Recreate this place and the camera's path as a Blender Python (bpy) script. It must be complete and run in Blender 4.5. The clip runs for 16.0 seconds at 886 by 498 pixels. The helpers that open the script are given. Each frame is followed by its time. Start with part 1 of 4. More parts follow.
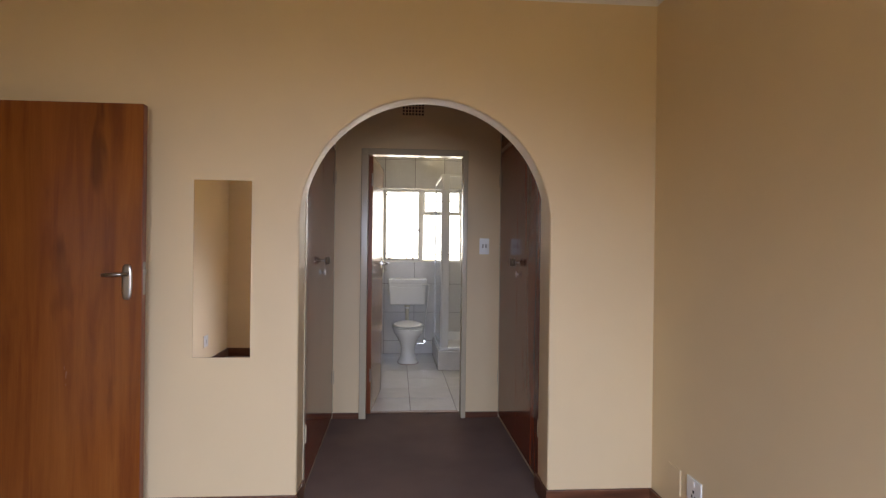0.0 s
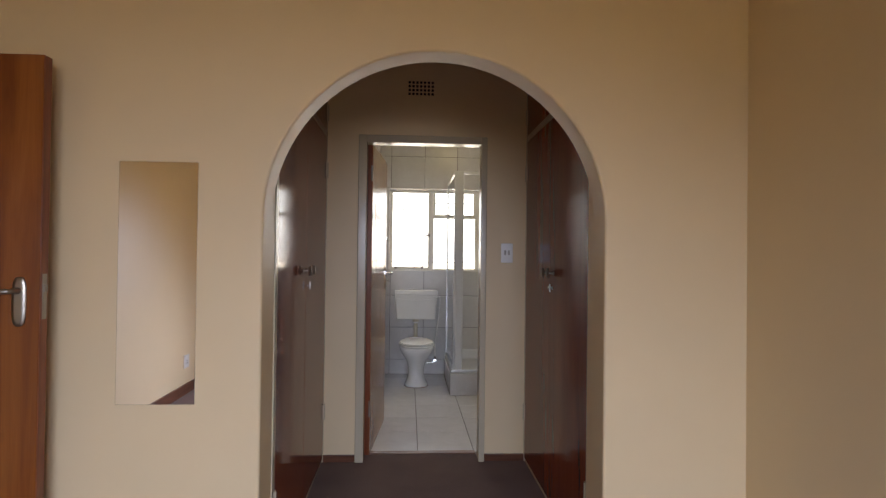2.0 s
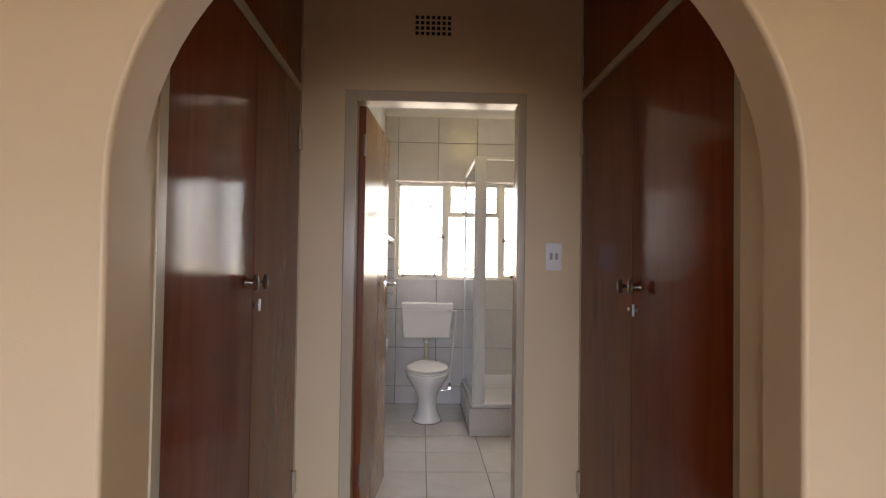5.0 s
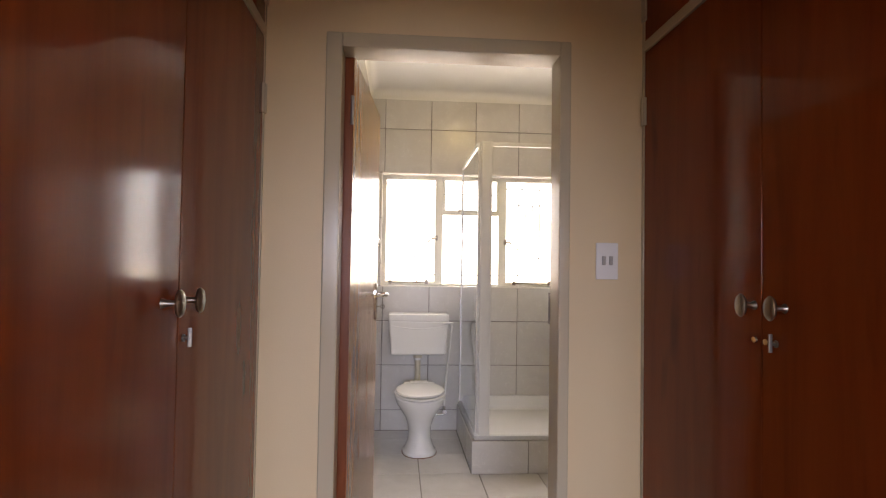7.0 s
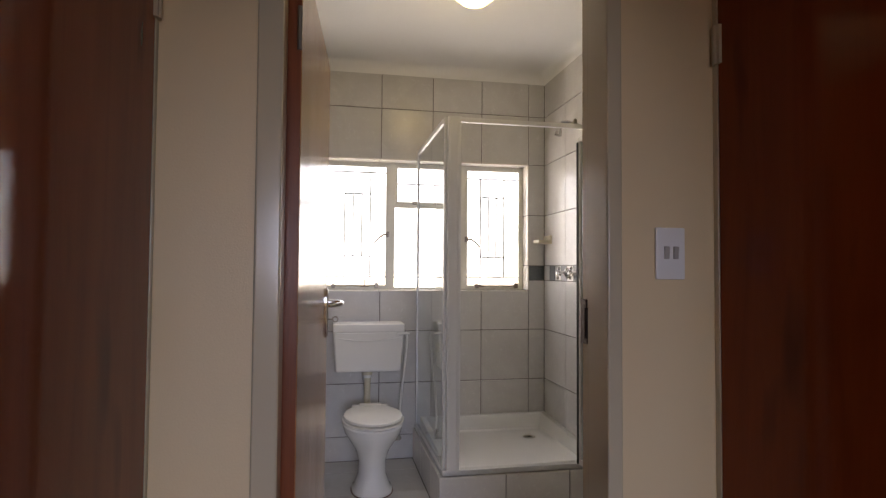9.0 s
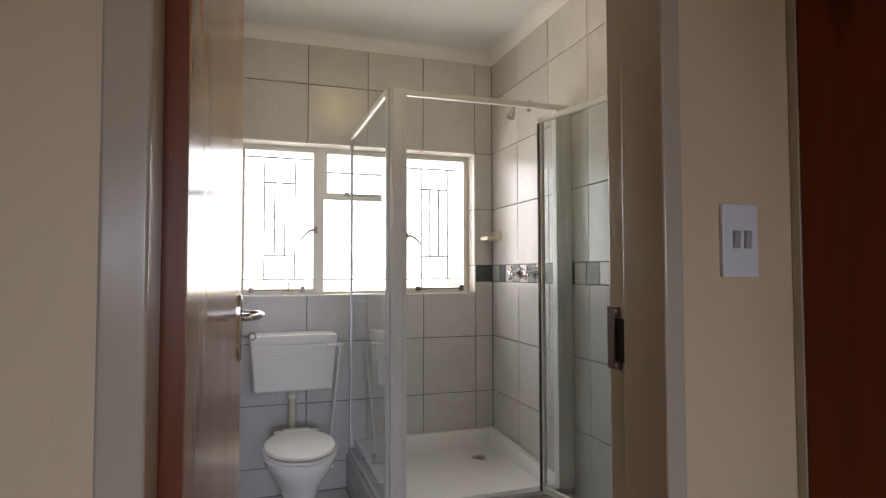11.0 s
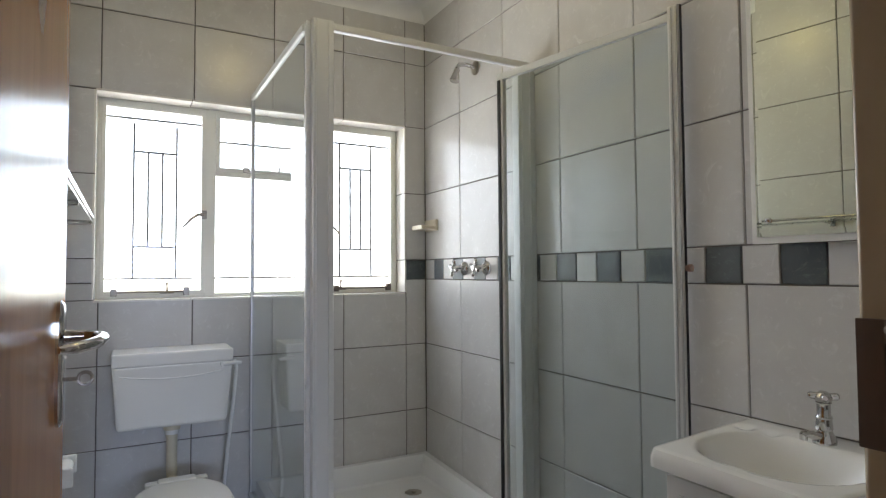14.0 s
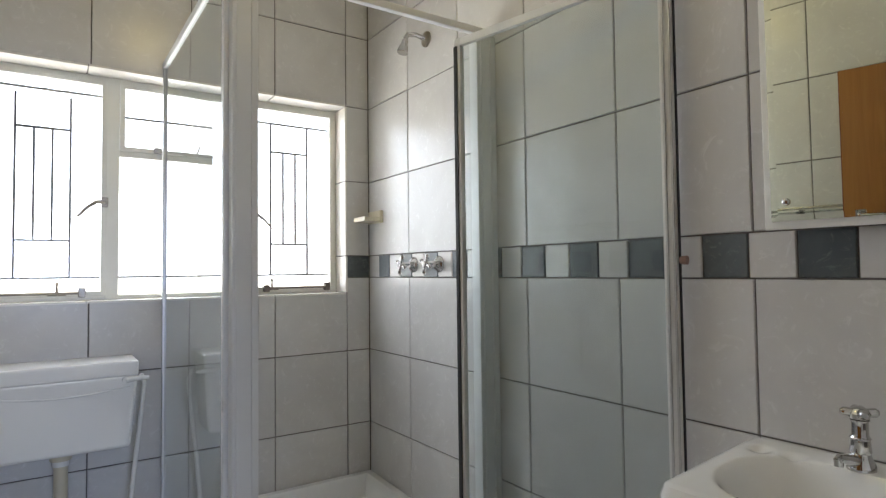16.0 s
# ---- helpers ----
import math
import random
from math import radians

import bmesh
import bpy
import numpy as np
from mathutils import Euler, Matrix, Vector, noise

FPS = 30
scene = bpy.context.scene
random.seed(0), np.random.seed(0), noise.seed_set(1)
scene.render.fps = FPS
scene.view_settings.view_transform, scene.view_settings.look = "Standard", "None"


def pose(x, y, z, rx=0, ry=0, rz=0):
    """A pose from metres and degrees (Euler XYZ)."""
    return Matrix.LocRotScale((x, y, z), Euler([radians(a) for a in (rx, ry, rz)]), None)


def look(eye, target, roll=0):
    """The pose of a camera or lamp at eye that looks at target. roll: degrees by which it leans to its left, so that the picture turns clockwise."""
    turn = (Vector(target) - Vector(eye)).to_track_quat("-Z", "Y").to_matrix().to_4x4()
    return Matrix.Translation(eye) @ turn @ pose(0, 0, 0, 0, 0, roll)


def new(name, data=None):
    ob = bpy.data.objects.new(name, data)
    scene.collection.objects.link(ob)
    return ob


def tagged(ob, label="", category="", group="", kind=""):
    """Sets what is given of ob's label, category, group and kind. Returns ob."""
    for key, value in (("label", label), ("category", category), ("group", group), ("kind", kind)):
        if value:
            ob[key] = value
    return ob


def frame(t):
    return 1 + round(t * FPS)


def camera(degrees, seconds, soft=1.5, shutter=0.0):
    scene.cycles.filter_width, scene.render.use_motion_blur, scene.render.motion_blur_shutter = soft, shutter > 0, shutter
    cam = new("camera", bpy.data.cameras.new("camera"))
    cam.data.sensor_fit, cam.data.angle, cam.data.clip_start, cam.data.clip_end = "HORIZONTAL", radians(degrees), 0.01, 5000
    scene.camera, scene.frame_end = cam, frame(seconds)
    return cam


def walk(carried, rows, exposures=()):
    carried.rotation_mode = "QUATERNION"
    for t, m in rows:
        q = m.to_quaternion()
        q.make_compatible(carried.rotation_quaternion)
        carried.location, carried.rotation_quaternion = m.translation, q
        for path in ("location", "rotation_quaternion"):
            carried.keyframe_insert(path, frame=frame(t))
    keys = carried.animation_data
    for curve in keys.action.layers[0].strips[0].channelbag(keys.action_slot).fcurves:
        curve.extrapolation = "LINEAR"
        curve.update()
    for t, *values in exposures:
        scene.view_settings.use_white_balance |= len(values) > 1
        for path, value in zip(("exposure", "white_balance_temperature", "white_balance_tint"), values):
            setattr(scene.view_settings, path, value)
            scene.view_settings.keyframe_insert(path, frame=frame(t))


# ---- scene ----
cam = camera(74.3, 16.0, soft=1.3)
EXPOSURES = [(0, 1.46, 7600, 15), (3.5, 1.2, 7500, 16), (6, 1.97, 8400, 20), (7, 2.12, 8300, 21), (8, 1.79, 7900, 21), (9, 1.38, 7650, 20), (11.5, 1.5, 7000, 15), (12.5, 1.52, 6500, 12), (14.5, 1.62, 6480, 11), (16, 1.72, 6500, 11)]
PATH = [
    (0, (0.101, 0.05, 1.306), (0.257, 2.044, 1.305), 0.7),
    (0.5, (0.12, 0.257, 1.296), (0.274, 2.251, 1.304), 0.4),
    (1, (0.132, 0.467, 1.297), (0.28, 2.461, 1.311), 0.4),
    (1.5, (0.141, 0.655, 1.294), (0.274, 2.65, 1.314), 0.6),
    (2, (0.145, 0.827, 1.302), (0.262, 2.823, 1.327), 0.7),
    (2.5, (0.15, 0.984, 1.296), (0.253, 2.981, 1.327), 0.8),
    (3, (0.166, 1.186, 1.302), (0.252, 3.184, 1.338), 0.7),
    (3.5, (0.184, 1.37, 1.296), (0.252, 3.368, 1.336), 0.8),
    (6, (0.143, 2.28, 1.293), (0.229, 4.278, 1.349), 1.0),
    (6.5, (0.112, 2.458, 1.299), (0.222, 4.454, 1.36), 0.9),
    (7, (0.072, 2.618, 1.3), (0.221, 4.612, 1.361), 0.9),
    (7.5, (0.04, 2.78, 1.29), (0.239, 4.769, 1.356), 0.7),
    (8, (0.022, 2.964, 1.289), (0.271, 4.947, 1.356), 0.6),
    (8.5, (0.003, 3.113, 1.281), (0.313, 5.087, 1.352), 0.6),
    (9, (-0.025, 3.284, 1.284), (0.355, 5.246, 1.357), 0.4),
    (11.5, (-0.012, 3.887, 1.274), (0.671, 5.765, 1.357), -0.1),
    (12, (-0.01, 4.012, 1.275), (0.722, 5.872, 1.36), -0.1),
    (12.5, (-0.003, 4.128, 1.269), (0.784, 5.964, 1.353), -0.3),
    (13, (-0.001, 4.212, 1.267), (0.849, 6.021, 1.348), -0.3),
    (13.5, (0.026, 4.319, 1.257), (0.92, 6.107, 1.336), -0.5),
    (14, (0.046, 4.421, 1.256), (1.0, 6.177, 1.334), -0.4),
    (14.5, (0.075, 4.484, 1.249), (1.081, 6.211, 1.327), -0.6),
    (15, (0.102, 4.562, 1.251), (1.149, 6.264, 1.329), -0.6),
    (15.5, (0.143, 4.649, 1.247), (1.228, 6.328, 1.322), -0.7),
    (16, (0.175, 4.709, 1.242), (1.301, 6.36, 1.318), -0.7),
]
walk(cam, [(t, look(eye, target, roll)) for t, eye, target, roll in PATH], EXPOSURES)

# world: high sun beside the house, clear sky
SUN_UP, SUN_TURN = radians(50), radians(252)
world = bpy.data.worlds.new("sky")
scene.world = world
world.use_nodes = True
wn = world.node_tree.nodes
sky = wn.new("ShaderNodeTexSky")
sky.sky_type, sky.sun_disc, sky.sun_elevation, sky.sun_rotation = "NISHITA", False, SUN_UP, SUN_TURN
sky.dust_density = 3.0
world.node_tree.links.new(sky.outputs[0], wn["Background"].inputs[0])
wn["Background"].inputs[1].default_value = 0.15


def lamp(name, kind, m, energy, color, size=None, angle=None, spread=180):
    data = bpy.data.lights.new(name, kind)
    data.energy, data.color = energy, color
    if kind == "AREA":
        data.shape, data.size, data.size_y = "RECTANGLE", size[0], size[1]
        data.spread = radians(spread)
    if kind == "SUN":
        data.angle = radians(angle)
    ob = new(name, data)
    ob.matrix_world = m
    return ob


sun_from = Vector((math.sin(SUN_TURN) * math.cos(SUN_UP), math.cos(SUN_TURN) * math.cos(SUN_UP), math.sin(SUN_UP)))
lamp("sun", "SUN", look(sun_from * 20, (0, 0, 0)), 4.6, (1, 0.94, 0.80), angle=0.5)
lamp("bathroom_window_daylight", "AREA", look((0.66, 7.62, 1.60), (0.66, 6.6, 1.45)), 11.3, (0.90, 0.945, 1.03), (1.8, 1.2))
lamp("bedroom_window_daylight", "AREA", look((0.25, -1.53, 1.5), (-0.5, 2.2, -3.0)), 53, (0.54, 0.69, 1.04), (1.85, 1.15), spread=120)
lamp("ceiling_lamp_bulb", "POINT", pose(0.65, 6.0, 2.63), 0.28, (1.0, 0.80, 0.45))
bpy.data.lights["ceiling_lamp_bulb"].shadow_soft_size = 0.05

# ---- materials ----


def mat(name, color, rough=0.5, metal=0.0, spec=0.5):
    m = bpy.data.materials.new(name)
    m.use_nodes = True
    b = m.node_tree.nodes["Principled BSDF"]
    b.inputs["Base Color"].default_value = (*color, 1)
    b.inputs["Roughness"].default_value = rough
    b.inputs["Metallic"].default_value = metal
    b.inputs["Specular IOR Level"].default_value = spec
    return m


def node(m, kind, **values):
    n = m.node_tree.nodes.new(kind)
    for key, value in values.items():
        n.inputs[key.replace("_", " ")].default_value = value
    return n


def link(m, a, b):
    m.node_tree.links.new(a, b)


def coords(m, scale=(1, 1, 1), shift=False):
    tc, mp = node(m, "ShaderNodeTexCoord"), node(m, "ShaderNodeMapping")
    mp.inputs["Scale"].default_value = scale
    link(m, tc.outputs["Object"], mp.inputs["Vector"])
    if shift:
        info, mul = node(m, "ShaderNodeObjectInfo"), node(m, "ShaderNodeVectorMath")
        mul.operation = "SCALE"
        mul.inputs[0].default_value = (17, 31, 23)
        link(m, info.outputs["Random"], mul.inputs["Scale"])
        link(m, mul.outputs[0], mp.inputs["Location"])
    return mp.outputs[0]


def noise_of(m, vec, scale, detail=4, rough=0.55, dist=0.0):
    n = node(m, "ShaderNodeTexNoise", Scale=scale, Detail=detail, Roughness=rough, Distortion=dist)
    link(m, vec, n.inputs["Vector"])
    return n.outputs["Fac"]


def ramp(m, fac, stops):
    r = node(m, "ShaderNodeValToRGB")
    while len(r.color_ramp.elements) < len(stops):
        r.color_ramp.elements.new(0.5)
    for e, (p, c) in zip(r.color_ramp.elements, stops):
        e.position, e.color = p, (*c, 1)
    link(m, fac, r.inputs[0])
    return r.outputs[0]


def mix(m, fac, a, b, mode="MIX"):
    n = node(m, "ShaderNodeMixRGB")
    n.blend_type = mode
    for s, v in zip(n.inputs, (fac, a, b)):
        if isinstance(v, (int, float)):
            s.default_value = v
        elif isinstance(v, tuple):
            s.default_value = (*v, 1)
        else:
            link(m, v, s)
    return n.outputs[0]


def bump(m, fac, strength=0.2, distance=0.002):
    n = node(m, "ShaderNodeBump", Strength=strength, Distance=distance)
    link(m, fac, n.inputs["Height"])
    link(m, n.outputs[0], m.node_tree.nodes["Principled BSDF"].inputs["Normal"])


def surface(m, color=None, rough=None):
    b = m.node_tree.nodes["Principled BSDF"]
    if color is not None:
        link(m, color, b.inputs["Base Color"])
    if rough is not None:
        link(m, rough, b.inputs["Roughness"])
    return m


def scaled(m, fac, low, high):
    n = node(m, "ShaderNodeMapRange", To_Min=low, To_Max=high)
    link(m, fac, n.inputs["Value"])
    return n.outputs[0]


def paint(name, color, rough=0.55, mottled=0.05, relief=0.25, spec=0.5):
    m = mat(name, color, rough, spec=spec)
    v = coords(m)
    a, b = noise_of(m, v, 1.3, 5), noise_of(m, v, 260, 3)
    dark = tuple(c * (1 - mottled) for c in color)
    light = tuple(min(1, c * (1 + mottled)) for c in color)
    surface(m, ramp(m, a, [(0.3, dark), (0.7, light)]), scaled(m, noise_of(m, v, 7), rough - 0.06, rough + 0.06))
    if relief > 0.04:
        bump(m, b, relief, 0.0012)
    return m


def wood(name, dark, mid, light, rough, grain=(26, 26, 1.6), coat=0.0, relief=0.05, streak=0.16):
    m = mat(name, mid, rough)
    v = coords(m, grain)
    wide = coords(m, (3.2, 3.2, 0.55))
    a = noise_of(m, v, 1.0, 7, 0.62, 0.6)
    fine = noise_of(m, coords(m, (230, 230, 7)), 1.0, 4, 0.6)
    cloud = noise_of(m, wide, 1.0, 4, 0.6, 0.5)
    c = ramp(m, a, [(0.28, dark), (0.5, mid), (0.75, light)])
    c = mix(m, scaled(m, cloud, 0.0, 0.55), c, dark)
    c = mix(m, streak, c, ramp(m, fine, [(0.35, (0.35, 0.3, 0.28)), (0.6, (1, 1, 1))]), "MULTIPLY")
    surface(m, c, scaled(m, noise_of(m, coords(m, (9, 9, 3)), 1.0, 5), rough - 0.05, rough + 0.09))
    knots = noise_of(m, coords(m, (7, 7, 1.3)), 1.0, 3, 0.5, 0.3)
    c2 = mix(m, ramp(m, knots, [(0.66, (0, 0, 0)), (0.74, (0.55, 0.55, 0.55))]), c, tuple(v * 0.35 for v in dark))
    surface(m, c2)
    bump(m, mix(m, 0.35, fine, noise_of(m, coords(m, (14, 14, 4)), 1.0, 3)), relief, 0.0012)
    b = m.node_tree.nodes["Principled BSDF"]
    b.inputs["Coat Weight"].default_value, b.inputs["Coat Roughness"].default_value = coat, 0.05
    return m


def tile_mat(name, a, b, vein, rough=0.16, veins=0.5):
    m = mat(name, a, rough)
    v = coords(m, shift=True)
    cloud = noise_of(m, v, 5, 5, 0.6, 0.8)
    c = ramp(m, cloud, [(0.3, a), (0.7, b)])
    fine = noise_of(m, v, 16, 6, 0.7, 2.6)
    c = mix(m, scaled(m, fine, 0, veins), c, vein) if veins < 0.3 else mix(m, ramp(m, fine, [(0.56, (0, 0, 0)), (0.72, (veins,) * 3)]), c, vein)
    info = node(m, "ShaderNodeObjectInfo")
    c = mix(m, 1.0, c, ramp(m, info.outputs["Random"], [(0, (0.93, 0.93, 0.93)), (1, (1, 1, 1))]), "MULTIPLY")
    surface(m, c, scaled(m, fine, rough - 0.04, rough + 0.10))
    bump(m, noise_of(m, v, 9, 4, 0.6), 0.10, 0.004)
    return m


WALL = paint("cream_wall_paint", (0.775, 0.607, 0.372), 0.45, 0.03, 0.30)
CEIL = paint("white_ceiling_paint", (0.83, 0.82, 0.79), 0.6, 0.02, 0.2)
TRIMPAINT = paint("grey_beige_gloss_enamel", (0.57, 0.49, 0.35), 0.2, 0.03, 0.06)
STEELPAINT = paint("white_window_enamel", (0.82, 0.80, 0.72), 0.35, 0.06, 0.1)
SKIRT = wood("dark_varnished_skirting", (0.075, 0.026, 0.013), (0.17, 0.062, 0.03), (0.25, 0.10, 0.05), 0.3, (3, 3, 30))
SAPELE = wood("red_brown_sapele_veneer", (0.19, 0.036, 0.010), (0.26, 0.053, 0.014), (0.31, 0.068, 0.018), 0.075, grain=(9, 9, 0.9), relief=0.006, streak=0.05)
SAPELE.node_tree.nodes["Principled BSDF"].inputs["Specular IOR Level"].default_value = 0.15


def blistered(m, y, z, half_y, half_z):
    """Coarse blisters in the varnish round one place, over the fine relief."""
    nt = m.node_tree
    tc, sep = node(m, "ShaderNodeTexCoord"), node(m, "ShaderNodeSeparateXYZ")
    link(m, tc.outputs["Object"], sep.inputs[0])
    masks = []
    for axis, c, h in (("Y", y, half_y), ("Z", z, half_z)):
        a = node(m, "ShaderNodeMath")
        a.operation, a.inputs[1].default_value = "SUBTRACT", c
        link(m, sep.outputs[axis], a.inputs[0])
        b = node(m, "ShaderNodeMath")
        b.operation = "ABSOLUTE"
        link(m, a.outputs[0], b.inputs[0])
        r = node(m, "ShaderNodeMapRange", From_Min=h, From_Max=h * 0.3, To_Min=0.0, To_Max=1.0)
        link(m, b.outputs[0], r.inputs["Value"])
        masks.append(r.outputs[0])
    mask = node(m, "ShaderNodeMath")
    mask.operation = "MULTIPLY"
    link(m, masks[0], mask.inputs[0])
    link(m, masks[1], mask.inputs[1])
    height = node(m, "ShaderNodeMath")
    height.operation = "MULTIPLY"
    link(m, noise_of(m, coords(m, (1, 1, 0.6)), 110, 2), height.inputs[0])
    link(m, mask.outputs[0], height.inputs[1])
    p = nt.nodes["Principled BSDF"]
    first = p.inputs["Normal"].links[0].from_socket
    n = node(m, "ShaderNodeBump", Strength=0.14, Distance=0.002)
    link(m, height.outputs[0], n.inputs["Height"])
    link(m, first, n.inputs["Normal"])
    link(m, n.outputs[0], p.inputs["Normal"])


blistered(SAPELE, -0.42, 1.42, 0.15, 0.34)
SAPELE_EDGE = wood("sapele_edge", (0.15, 0.034, 0.011), (0.26, 0.066, 0.020), (0.34, 0.095, 0.032), 0.3)
DOORWOOD = wood("orange_brown_door_veneer", (0.17, 0.040, 0.010), (0.29, 0.085, 0.017), (0.38, 0.130, 0.026), 0.22, grain=(12, 12, 1.0), streak=0.10)
BATHWOOD = wood("tan_door_veneer", (0.34, 0.150, 0.052), (0.40, 0.182, 0.062), (0.45, 0.212, 0.075), 0.17, relief=0.015, streak=0.07)
BATHWOOD.node_tree.nodes["Principled BSDF"].inputs["Specular IOR Level"].default_value = 0.3
GROUT = paint("dark_grout", (0.150, 0.135, 0.120), 0.85, 0.15, 0.5)
TILE = tile_mat("pale_grey_marbled_tile", (0.60, 0.58, 0.56), (0.66, 0.645, 0.62), (0.82, 0.81, 0.79), rough=0.2, veins=0.55)
TILE_FLOOR = tile_mat("white_marbled_floor_tile", (0.60, 0.585, 0.565), (0.68, 0.665, 0.65), (0.56, 0.55, 0.53), 0.2)
TILE_SLATE = tile_mat("slate_border_tile", (0.055, 0.065, 0.07), (0.11, 0.125, 0.13), (0.22, 0.24, 0.24), 0.3, 0.7)
REVEAL = tile_mat("cream_reveal_tile", (0.78, 0.74, 0.68), (0.82, 0.79, 0.73), (0.84, 0.82, 0.78), 0.2)
CERAMIC = mat("white_glazed_ceramic", (0.85, 0.85, 0.83), 0.1)
PLASTIC = mat("white_plastic", (0.84, 0.83, 0.80), 0.25)
WORN = mat("worn_dark_bronze", (0.17, 0.14, 0.12), 0.45, 0.6)
CREAM = paint("aged_cream_plastic", (0.62, 0.56, 0.42), 0.38, 0.06, 0.05)
ACRYLIC = paint("white_acrylic_tray", (0.80, 0.80, 0.79), 0.2, 0.02, 0.03)
ALU = paint("white_coated_aluminium", (0.70, 0.70, 0.68), 0.3, 0.03, 0.03)
ALU_GREY = mat("worn_aluminium", (0.55, 0.55, 0.54), 0.38, 0.8)
RUBBER = mat("dark_rubber_seal", (0.03, 0.03, 0.03), 0.6)
CHROME = mat("polished_chrome", (0.58, 0.57, 0.56), 0.05, 1.0)
SATIN = mat("satin_nickel", (0.36, 0.33, 0.28), 0.32, 1.0)
STEEL = mat("dull_steel", (0.36, 0.33, 0.29), 0.4, 1.0)
IRON = mat("painted_iron_bar", (0.16, 0.16, 0.16), 0.6)
# near-black colour for the shade inside openings that are not cut
HOLE_SHADE = mat("painted_hole_shade", (0.015, 0.012, 0.01), 0.9)
MIRROR = mat("silvered_mirror", (0.88, 0.91, 0.78), 0.01, 1.0)
MIRROR_CLEAR = mat("clear_silvered_mirror", (0.90, 0.895, 0.91), 0.01, 1.0)
ROCKER = paint("grey_rocker_plastic", (0.42, 0.39, 0.34), 0.35, 0.03, 0.02)
COPPER = mat("pinkish_knob", (0.30, 0.17, 0.13), 0.4)
FACADE = paint("outside_plaster", (0.62, 0.56, 0.46), 0.85, 0.08, 0.6)

CARPET = mat("brown_carpet", (0.14, 0.095, 0.08), 0.95, spec=0.1)
cv = coords(CARPET)
c1, c2 = noise_of(CARPET, cv, 420, 3), noise_of(CARPET, cv, 3.0, 5)
cc = mix(CARPET, 0.55, ramp(CARPET, c1, [(0.3, (0.145, 0.093, 0.078)), (0.7, (0.30, 0.208, 0.174))]), ramp(CARPET, c2, [(0.3, (0.155, 0.108, 0.092)), (0.7, (0.22, 0.155, 0.132))]))
surface(CARPET, cc)
bump(CARPET, c1, 0.8, 0.004)

EARTH = mat("dry_grass_ground", (0.36, 0.29, 0.11), 0.95)
ev = coords(EARTH)
surface(EARTH, ramp(EARTH, noise_of(EARTH, ev, 0.6, 7), [(0.3, (0.32, 0.25, 0.08)), (0.7, (0.46, 0.37, 0.14))]))


def glass(name, tint, rough=0.0, ior=1.45):
    m = mat(name, tint, rough)
    b = m.node_tree.nodes["Principled BSDF"]
    b.inputs["Transmission Weight"].default_value, b.inputs["IOR"].default_value = 1.0, ior
    return m


GLASS = glass("shower_glass", (0.86, 0.92, 0.925))
PANE = glass("window_glass", (0.97, 0.98, 0.97), ior=1.2)

DOME = mat("lit_opal_glass", (0.9, 0.85, 0.6), 0.3)
DOME.node_tree.nodes["Principled BSDF"].inputs["Emission Color"].default_value = (1.0, 0.82, 0.32, 1)
DOME.node_tree.nodes["Principled BSDF"].inputs["Emission Strength"].default_value = 2.2

# ---- mesh helpers ----


def part(name, bm, material, parent=None, label="", smooth=False, sharp=40):
    me = bpy.data.meshes.new(name)
    bmesh.ops.recalc_face_normals(bm, faces=bm.faces)
    split = []
    if smooth:
        bm.normal_update()
        limit = math.cos(radians(sharp))
        areas = {f: f.calc_area() for f in bm.faces}
        for f in bm.faces:
            for lp in f.loops:
                n = Vector()
                for g in lp.vert.link_faces:
                    if g is f or g.normal.dot(f.normal) > limit:
                        n += g.normal * areas[g]
                split.append(n.normalized() if n.length > 0 else f.normal.copy())
    bm.to_mesh(me)
    bm.free()
    me.materials.append(material)
    if smooth:
        me.shade_smooth()
        me.normals_split_custom_set(split)
    ob = new(name, me)
    if parent is not None:
        ob.parent = parent
    return tagged(ob, label) if label else ob


def thing(name, x, y, z, label, category, group=""):
    ob = new(name)
    ob.location = (x, y, z)
    return tagged(ob, label, category, group)


def base(ob):
    """Where a thing stands."""
    return ob.location if ob is not None else Vector()


def add_box(bm, x0, x1, y0, y1, z0, z1, bevel=0.0, seg=2):
    made = bmesh.ops.create_cube(bm, size=1.0)["verts"]
    for v in made:
        v.co = Vector(((x0 + x1) / 2 + v.co.x * (x1 - x0), (y0 + y1) / 2 + v.co.y * (y1 - y0), (z0 + z1) / 2 + v.co.z * (z1 - z0)))
    if bevel:
        edges = list({e for v in made for e in v.link_edges})
        bmesh.ops.bevel(bm, geom=edges, offset=bevel, segments=seg, affect="EDGES", profile=0.5)


def boxes(*rows, bevel=0.0, seg=2, at=None):
    bm = bmesh.new()
    for r in rows:
        add_box(bm, *r, bevel=bevel, seg=seg)
    if at is not None:
        bmesh.ops.translate(bm, verts=bm.verts, vec=-Vector(at))
    return bm


